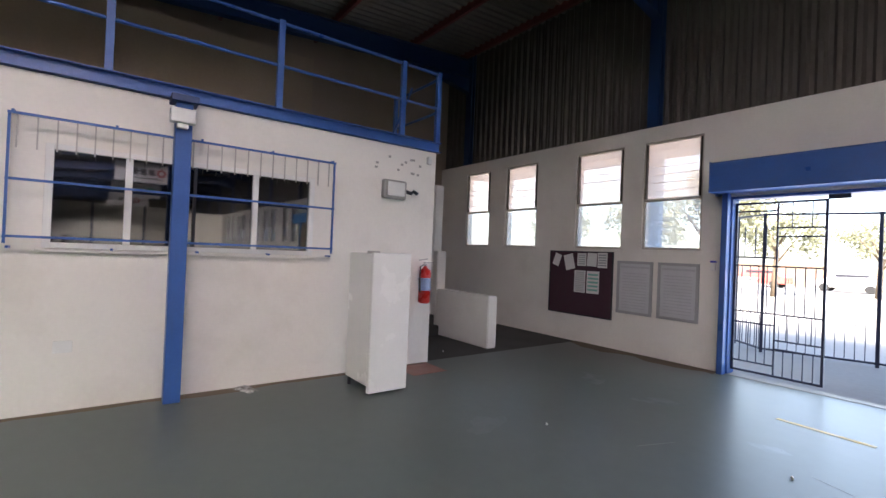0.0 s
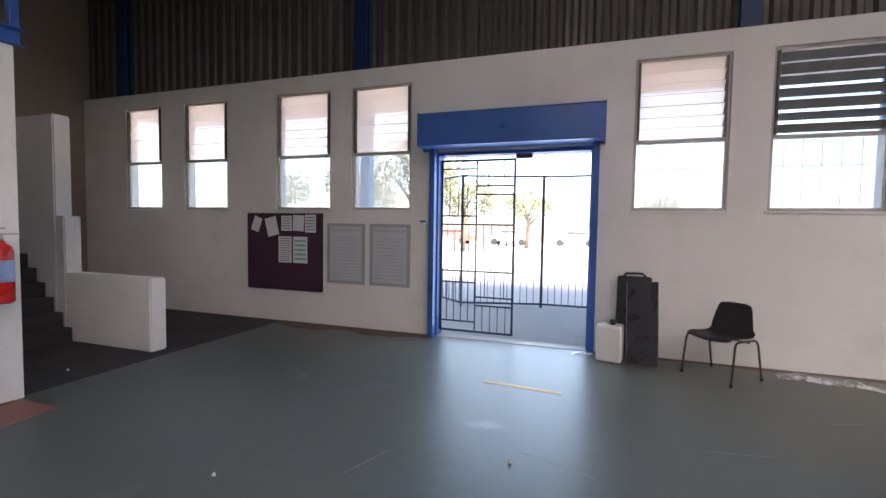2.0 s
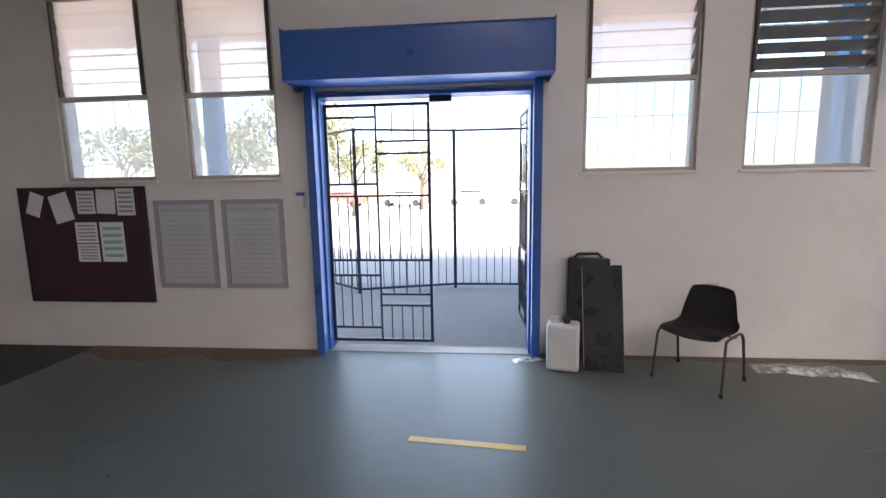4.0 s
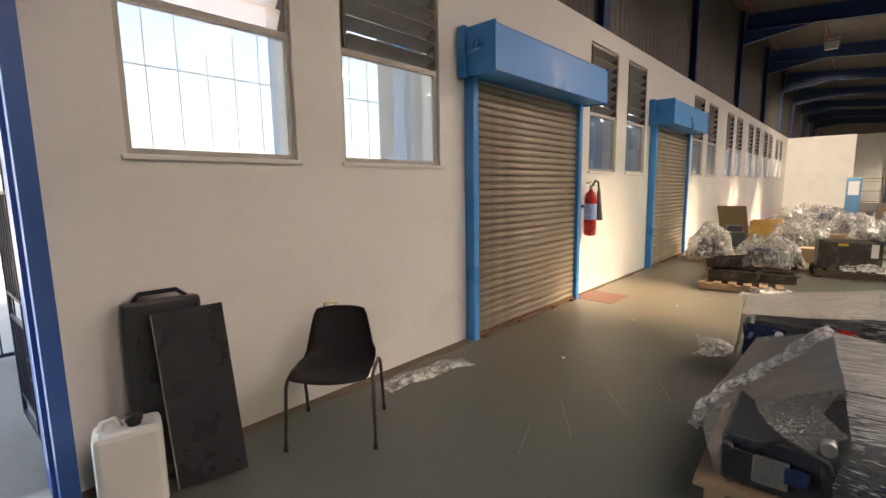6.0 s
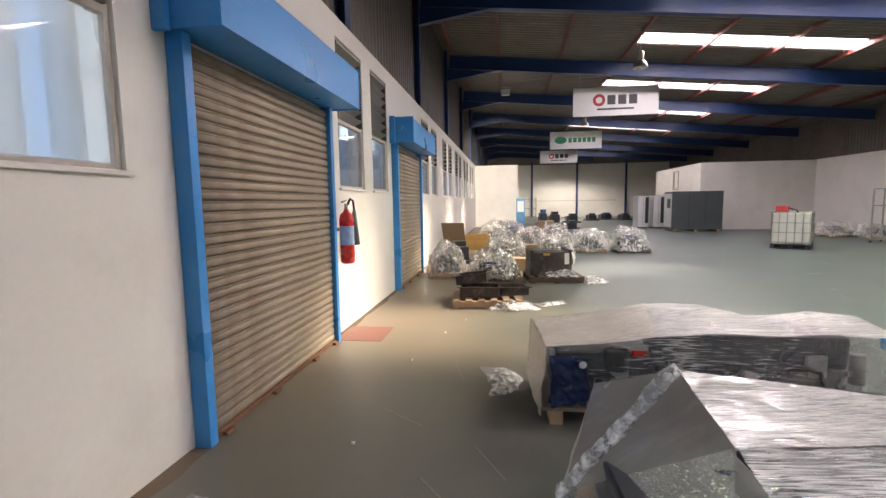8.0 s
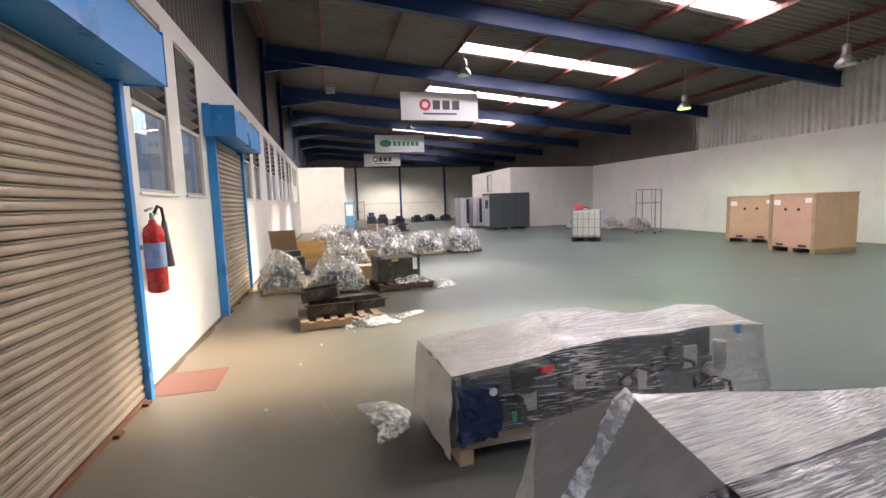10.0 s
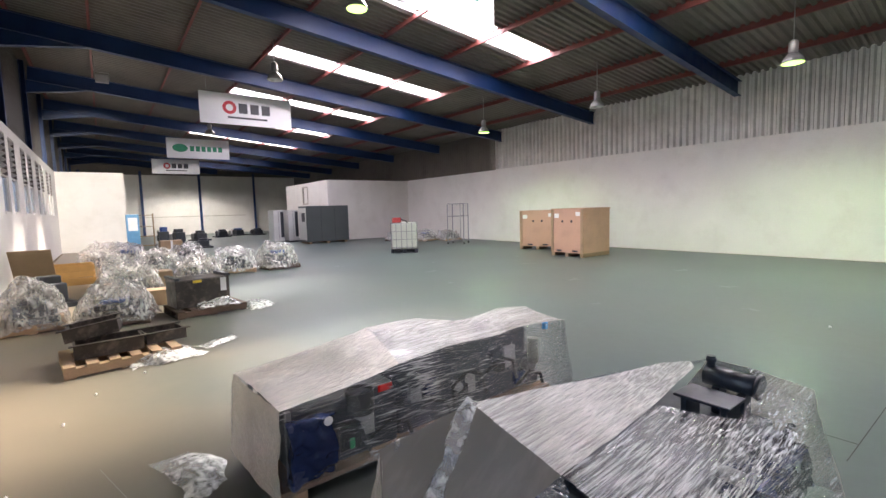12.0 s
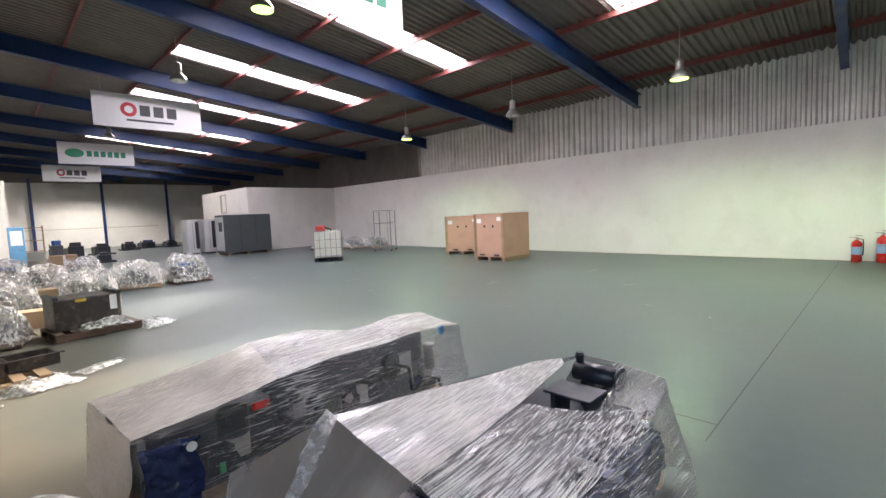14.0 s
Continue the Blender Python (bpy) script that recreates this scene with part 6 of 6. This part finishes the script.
# hanging signs
SIGN = material("white_sign_board", (0.80, 0.80, 0.79), 0.4, scale=1, amount=0.04, fine=20, bump=0.01)
INK = material("charcoal_ink", (0.05, 0.05, 0.055), 0.5)
INK_RED = material("red_ink", (0.5, 0.03, 0.04), 0.5)
INK_GREEN = material("green_ink", (0.03, 0.26, 0.13), 0.5)
for x, y0, kind in ((6.7, -5.63, 1), (17.1, -5.76, 0), (27.3, -5.87, 1), (37.2, -5.98, 0)):
    o = thing("hanging_sign", pose(x, y0, 4.53), "white sign board hung on wires with %s emblem" % ("a green" if kind else "a red and charcoal"), "sign", "hanging signs")
    part("board", boxes((-0.012, 0.012, -1.43, 1.43, 0, 0.98), bevel=0.004), SIGN, o)
    f = -0.0145
    if kind:
        for k in range(6):
            part("emblem_bar", boxes((f, -0.0125, 0.40 - 0.26 * (k + 1) + 0.07, 0.40 - 0.26 * k, 0.36, 0.62)), INK_GREEN, o)
        bm = bmesh.new()
        lathe(bm, [(0.20, 0.0), (0.20, 0.002)], 24, Matrix.Translation((f, 0.84, 0.5)) @ Matrix.Diagonal((1, 1.7, 1, 1)) @ Matrix.Rotation(radians(90), 4, "Y"))
        part("emblem_oval", bm, INK_GREEN, o)
    else:
        for k in range(3):
            part("emblem_bar", boxes((f, -0.0125, 0.27 - 0.36 * k - 0.27, 0.27 - 0.36 * k, 0.38, 0.70)), INK, o)
        bm = bmesh.new()
        lathe(bm, [(0.21, 0.0), (0.21, 0.002)], 24, Matrix.Translation((f, 0.55, 0.54)) @ Matrix.Rotation(radians(90), 4, "Y"))
        part("emblem_ring", bm, INK_RED, o)
        bm = bmesh.new()
        lathe(bm, [(0.11, 0.0), (0.11, 0.001)], 24, Matrix.Translation((f - 0.002, 0.55, 0.54)) @ Matrix.Rotation(radians(90), 4, "Y"))
        part("emblem_centre", bm, SIGN, o)
        part("emblem_strip", boxes((f, -0.0125, -0.62, 0.62, 0.20, 0.26)), INK, o)
    for y in (-1.2, 1.2):
        bm = bmesh.new()
        rod(bm, (0, y, 0.98), (0, y, roof_z(y0 + y) - 4.53 - 0.02), 0.006, 6)
        part("wire", bm, STEEL, o)

# high-bay lamps
LAMP_ON = glowing("greenish_lamp_glow", (0.5, 0.9, 0.14), 0.7)
LAMP_WHITE = glowing("white_lamp_glow", (1.0, 0.95, 0.85), 3.0)
LAMP_OFF = material("lamp_glass_off", (0.55, 0.56, 0.52), 0.3)


def high_bay(x, y, lit, white=False):
    drop = 1.3 if y < -10 else 0.85 if x < 10 else 1.1
    z = roof_z(y) - drop
    root = thing("high_bay_lamp", pose(x, y, z), "round metal high-bay lamp, %s, hung from the roof" % (("glowing white" if white else "glowing greenish") if lit else "unlit"), "hanging lamp", "high-bay lamps")
    bm = bmesh.new()
    lathe(bm, [(0.20, 0.0), (0.205, 0.005), (0.17, 0.10), (0.10, 0.18), (0.075, 0.20), (0.07, 0.20)], 20)
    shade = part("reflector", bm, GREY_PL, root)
    bm = bmesh.new()
    lathe(bm, [(0.19, -0.006), (0.19, -0.001)], 20)
    part("lens", bm, (LAMP_WHITE if white else LAMP_ON) if lit else LAMP_OFF, shade)
    bm = bmesh.new()
    lathe(bm, [(0.07, 0.201), (0.085, 0.22), (0.085, 0.42), (0.04, 0.45)], 14)
    part("gear_housing", bm, GREY_PL, root)
    bm = bmesh.new()
    rod(bm, (0, 0, 0.45), (0, 0, drop - 0.04), 0.012, 6)
    part("stem", bm, GREY_PL, root)
    if lit:
        bulb = new("high_bay_light", bpy.data.lights.new("high_bay_light", "SPOT"))
        bulb.data.energy, bulb.data.color, bulb.data.shadow_soft_size = (330.0, (1.0, 0.93, 0.82), 0.18) if white else (92.0, (0.70, 1.0, 0.50), 0.18)
        bulb.data.spot_size, bulb.data.spot_blend = radians(150), 0.5
        bulb.location = (x, y, z - 0.03)


for x, y, lit in ((9.05, -5.78, True), (13.6, -5.62, False), (13.5, -13.0, True), (8.78, -13.0, False), (4.27, -13.0, True), (18.4, -5.7, False), (23.2, -5.7, False), (-0.4, -13.0, True)):
    high_bay(x, y, lit)
high_bay(42.0, -7.4, True, True)

# pale box on the purlin; lit lens and beam at far corner are added
o = thing("floodlight", pose(18.2, -1.96, 5.74), "pale box fixture hung under the roof, with an added beam", "floodlight")
part("housing", boxes((-0.10, 0.06, -0.16, 0.16, -0.10, 0.12), bevel=0.015), LIGHT_CASE, o)
part("lens", boxes((0.061, 0.07, -0.14, 0.14, -0.08, 0.10)), LAMP_WHITE, o)
part("bracket", boxes((-0.02, 0.02, -0.19, -0.165, -0.02, 0.20), (-0.02, 0.02, 0.165, 0.19, -0.02, 0.20), (-0.02, 0.02, -0.19, 0.19, 0.201, 0.215)), GREY_PL, o)
bm = bmesh.new()
rod(bm, (0, 0.18, 0.215), (0, 0.18, roof_z(-1.78) - 0.19 - 5.74), 0.012, 6)
part("stem", bm, GREY_PL, o)
added_beam = new("floodlight_beam", bpy.data.lights.new("floodlight_beam", "SPOT"))
added_beam.data.energy, added_beam.data.color, added_beam.data.shadow_soft_size = 620.0, (1.0, 0.93, 0.82), 0.12
added_beam.data.spot_size, added_beam.data.spot_blend = radians(46), 0.8
added_beam.matrix_world = look((18.32, -1.96, 5.75), (29.0, -1.3, 2.2))

# stored goods far off
for x, y, w, d, h, rot, sd in ((34.0, -6.6, 1.3, 1.0, 0.7, 10, 61), (37.5, -8.6, 1.5, 1.0, 0.6, 0, 62), (38.8, -9.9, 1.4, 1.0, 0.6, 20, 63), (38.0, -11.2, 1.3, 1.0, 0.55, 5, 64), (32.5, -5.2, 1.2, 0.9, 0.9, 15, 65), (30.5, -4.3, 1.1, 0.8, 1.1, 0, 66), (26.5, -5.6, 1.0, 0.8, 0.5, 0, 67)):
    engine(pose(x, y, 0, 0, 0, rot), w, d, h, sd, "dark engine standing on the floor far off")
o = thing("yellow_drum", pose(37.0, -13.4, 0), "yellow oil drum at the far end", "drum")
bm = bmesh.new()
lathe(bm, [(0.28, 0), (0.29, 0.02), (0.29, 0.3), (0.30, 0.31), (0.29, 0.32), (0.29, 0.58), (0.30, 0.59), (0.29, 0.60), (0.29, 0.86), (0.27, 0.88)], 20)
part("shell", bm, material("yellow_drum_paint", (0.55, 0.42, 0.03), 0.45), o)
o = thing("storage_shelf", pose(29.6, -3.3, 0), "brown storage shelf with small goods", "shelf")
for y in (-0.5, 0.5):
    part("side", boxes((-0.2, 0.2, y - 0.015, y + 0.015, 0, 1.8)), CARD, o)
for z in (0.1, 0.6, 1.1, 1.7):
    part("shelf_board", boxes((-0.2, 0.2, -0.484, 0.484, z, z + 0.03)), CARD, o)
o = thing("air_dryer", pose(26.4, -2.75, 0), "tall pale blue machine column", "machine")
part("case", boxes((-0.2, 0.2, -0.25, 0.25, 0.05, 1.75), bevel=0.02), material("pale_blue_case", (0.12, 0.30, 0.50), 0.4), o)
part("foot", boxes((-0.18, 0.18, -0.23, 0.23, 0.0, 0.049)), BLACK_STEEL, o)
part("panel", boxes((-0.212, -0.2005, -0.18, 0.18, 1.0, 1.6)), WHITE_ENAMEL, o)
o = thing("cardboard_box", pose(23.4, -3.9, 0), "large brown cardboard carton", "box")
part("carton", boxes((-0.4, 0.4, -0.4, 0.4, 0, 0.6), bevel=0.006), CARD, o)
part("tape", boxes((-0.4035, -0.4005, -0.04, 0.04, 0.0, 0.595)), PAPER, o)
for x, y, h in ((12.0, -1.7, 0.32), (10.9, -2.35, 0.28), (13.5, -2.7, 0.35), (11.6, -2.9, 0.3)):
    o = thing("cardboard_box", pose(x, y, 0, 0, 0, x * 40), "small brown cardboard carton among the pallets", "box", "cartons")
    part("carton", boxes((-0.22, 0.22, -0.18, 0.18, 0, h), bevel=0.004), CARD, o)
    part("tape", boxes((-0.2235, -0.2205, -0.03, 0.03, 0.0, h - 0.006)), PAPER, o)

# ---- street outside ----
LEAF = material("tree_leaves", (0.15, 0.155, 0.09), 0.6, scale=3, amount=0.3, fine=20)
BARK = material("bark", (0.12, 0.09, 0.06), 0.9, scale=5, amount=0.3, fine=40, bump=0.3)


def tree(x, y, h, seed):
    r = random.Random(seed)
    root = thing("tree", pose(x, y, -0.12), "leafy street tree with an uneven crown", "tree", "street trees")
    bm = bmesh.new()
    rod(bm, (0, 0, 0), (0.1, 0, h * 0.45), 0.18, 8, 0.11)
    for k in range(6):
        a = k * 1.05 + r.random()
        rod(bm, (0.1, 0, h * (0.32 + 0.03 * k)), (math.cos(a) * h * 0.26, math.sin(a) * h * 0.26, h * (0.62 + 0.05 * k)), 0.07, 6, 0.025)
    part("trunk", bm, BARK, root)
    verts, faces = [], []
    for c in range(26):
        a, q = r.random() * 6.28, r.random() ** 0.5
        cx, cy, cz = math.cos(a) * q * h * 0.36, math.sin(a) * q * h * 0.36, h * (0.48 + 0.45 * r.random() * (1 - 0.5 * q))
        rad = h * (0.07 + 0.06 * r.random())
        for j in range(90):
            u = Vector((r.gauss(0, 1), r.gauss(0, 1), r.gauss(0, 0.8))).normalized() * rad * (0.5 + 0.6 * r.random())
            p = Vector((cx, cy, cz)) + u
            s = h * 0.012 * (0.7 + r.random())
            e1 = Vector((r.gauss(0, 1), r.gauss(0, 1), r.gauss(0, 1))).normalized() * s
            e2 = e1.orthogonal().normalized() * s * 0.7
            b = len(verts)
            verts += [p - e1, p + e2, p + e1, p - e2]
            faces.append((b, b + 1, b + 2, b + 3))
    me = bpy.data.meshes.new("crown")
    me.from_pydata(verts, [], faces)
    me.materials.append(LEAF)
    c = new("crown", me)
    c.parent = root
    c["kind"] = "stuff"


for x, y, h, sd in ((-10.5, 17.5, 7.5, 1), (-9.0, 23.0, 6.0, 2), (-17.5, 24.0, 7.0, 3), (-5.8, 30.0, 5.5, 4), (5.5, 44.0, 6.0, 5), (-30.0, 30.0, 8.0, 6)):
    tree(x, y, h, sd)


def parked_car(m, colour, label):
    root = thing("car", m, label, "car", "parked cars")
    paint = material("car_paint", colour, 0.3, scale=2, amount=0.05, fine=30)
    bm = bmesh.new()
    prof = [(-2.1, 0.35), (-2.1, 0.75), (-1.3, 0.92), (-0.6, 1.42), (0.9, 1.45), (1.7, 0.98), (2.1, 0.85), (2.1, 0.35)]
    A_, B_ = [[bm.verts.new((px, yy * (0.72 if pz > 1.2 else 0.85), pz)) for px, pz in prof] for yy in (-1, 1)]
    for k in range(len(prof)):
        q = (k + 1) % len(prof)
        bm.faces.new((A_[k], A_[q], B_[q], B_[k]))
    bm.faces.new(A_)
    bm.faces.new(B_[::-1])
    part("body", bm, paint, root)
    part("glasshouse", boxes((-0.7, 1.2, -0.80, 0.80, 1.0, 1.34), bevel=0.05), BLACK_STEEL, root)
    for x in (-1.3, 1.3):
        for y in (-0.8, 0.8):
            w = bmesh.new()
            rod(w, (x, y - 0.1, 0.31), (x, y + 0.1, 0.31), 0.31, 16)
            part("wheel", w, RUBBER, root)


for x, y, c in ((-14.0, 36.0, (0.4, 0.1, 0.08)), (-8.5, 37.0, (0.5, 0.5, 0.5)), (-2.5, 38.0, (0.3, 0.32, 0.36)), (3.0, 37.5, (0.6, 0.6, 0.6))):
    parked_car(pose(x, y, -0.12), c, "parked car far across the yard")
o = thing("yard_wall", pose(0, 42.0, -0.12), "low brown boundary wall across the yard", "wall")
part("wall", boxes((-60, 60, 0, 0.25, 0, 1.9)), material("brown_boundary", (0.25, 0.17, 0.12), 0.8, scale=1, amount=0.2, fine=20), o)
part("coping", boxes((-60, 60, -0.05, 0.3, 1.901, 1.98)), GROUND, o)
o = thing("utility_box", pose(-7.2, 13.0, -0.12), "pale utility kiosk in the yard", "utility box")
part("cabinet", boxes((-0.6, 0.6, -0.3, 0.3, 0, 1.2), bevel=0.02), LIGHT_CASE, o)
part("roof", boxes((-0.65, 0.65, -0.35, 0.35, 1.201, 1.25)), LIGHT_CASE, o)


# drifted dust along the foot of the walls
DUST = material("brown_dust", (0.15, 0.11, 0.075), 0.9, scale=3, amount=0.25, fine=40)


def dust_strip(m, length, width, seed):
    bm = bmesh.new()
    n = int(length / 0.12)
    rows = []
    for i in range(n + 1):
        x = length * i / n
        w = width * (0.45 + 0.9 * abs(noise.noise(Vector((x * 0.8, seed, 0)))) + 0.25 * noise.noise(Vector((x * 4, seed, 1))))
        rows.append((bm.verts.new((x, 0, 0.006)), bm.verts.new((x, -max(0.02, w), 0.0012))))
    for a, b in zip(rows, rows[1:]):
        bm.faces.new((a[0], a[1], b[1], b[0]))
    ob = structure("dust_strip", bm, DUST, "brown dust drifted along the foot of the wall", "dust")
    ob.matrix_world = m


dust_strip(pose(-5.2, -0.002, 0), 2.55, 0.42, 1)
dust_strip(pose(-0.4, -0.002, 0), 3.2, 0.16, 2)
dust_strip(pose(5.2, -0.002, 0), 3.0, 0.12, 3)
dust_strip(pose(10.5, -0.002, 0), 18.0, 0.14, 4)
dust_strip(pose(OX + 0.002, -12.0, 0, 0, 0, 90), 8.4, 0.16, 5)
dust_strip(pose(17.0, SOUTH + 0.002, 0, 0, 0, 180), 20.0, 0.14, 6)

# wear on the floor
SCRATCH = material("pale_scratch", (0.26, 0.26, 0.24), 0.6, scale=30, amount=0.3, fine=90)
OIL = material("dark_oil_stain", (0.078, 0.097, 0.092), 0.36, scale=6, amount=0.3, fine=40)
rnd = random.Random(21)
for x, y, L, a in ((2.05, -1.55, 0.55, 35), (2.5, -1.72, 0.5, 40), (2.9, -1.95, 0.4, 30), (1.6, -1.5, 0.35, 20), (3.4, -1.3, 0.4, 55), (4.4, -1.6, 0.5, 15), (-1.8, -3.4, 0.4, 70), (-0.6, -3.0, 0.5, -20), (0.6, -2.4, 0.45, 10), (6.5, -5.6, 0.7, 30), (8.2, -7.4, 0.6, -15)):
    ob = structure("floor_scratch", boxes((-L / 2, L / 2, -0.002, 0.002, 0, 0.0012)), SCRATCH, "pale drag scratch in the floor paint", "scratch")
    ob.matrix_world = pose(x, y, 0, 0, 0, a)
for k in range(16):
    x, y = ((8.8, -7.6), (10.6, -8.4), (12.2, -9.6), (7.2, -9.8), (9.8, -11.2), (5.4, -8.0), (13.6, -7.2), (-2.4, -2.2), (-1.2, -2.6), (-3.4, -2.0), (-2.9, -4.4), (-0.5, -4.2), (4.6, -11.0), (6.2, -12.6), (11.4, -12.4), (3.6, -9.2))[k]
    bm = bmesh.new()
    ra = 0.07 + 0.12 * rnd.random()
    ring = [bm.verts.new((ra * 1.7 * (0.9 + 0.5 * noise.noise(Vector((math.cos(q * 0.157) * 1.4, math.sin(q * 0.157) * 1.4, k * 3.7)))) * math.cos(q * 0.157), ra * (0.85 + 0.6 * noise.noise(Vector((math.cos(q * 0.157) * 1.6, math.sin(q * 0.157) * 1.6, k * 5.1 + 9)))) * math.sin(q * 0.157), 0.0011)) for q in range(40)]
    bm.faces.new(ring)
    ob = structure("floor_stain", bm, OIL, "small dark oil stain on the floor", "stain")
    ob.matrix_world = pose(x, y, 0, 0, 0, rnd.random() * 180)
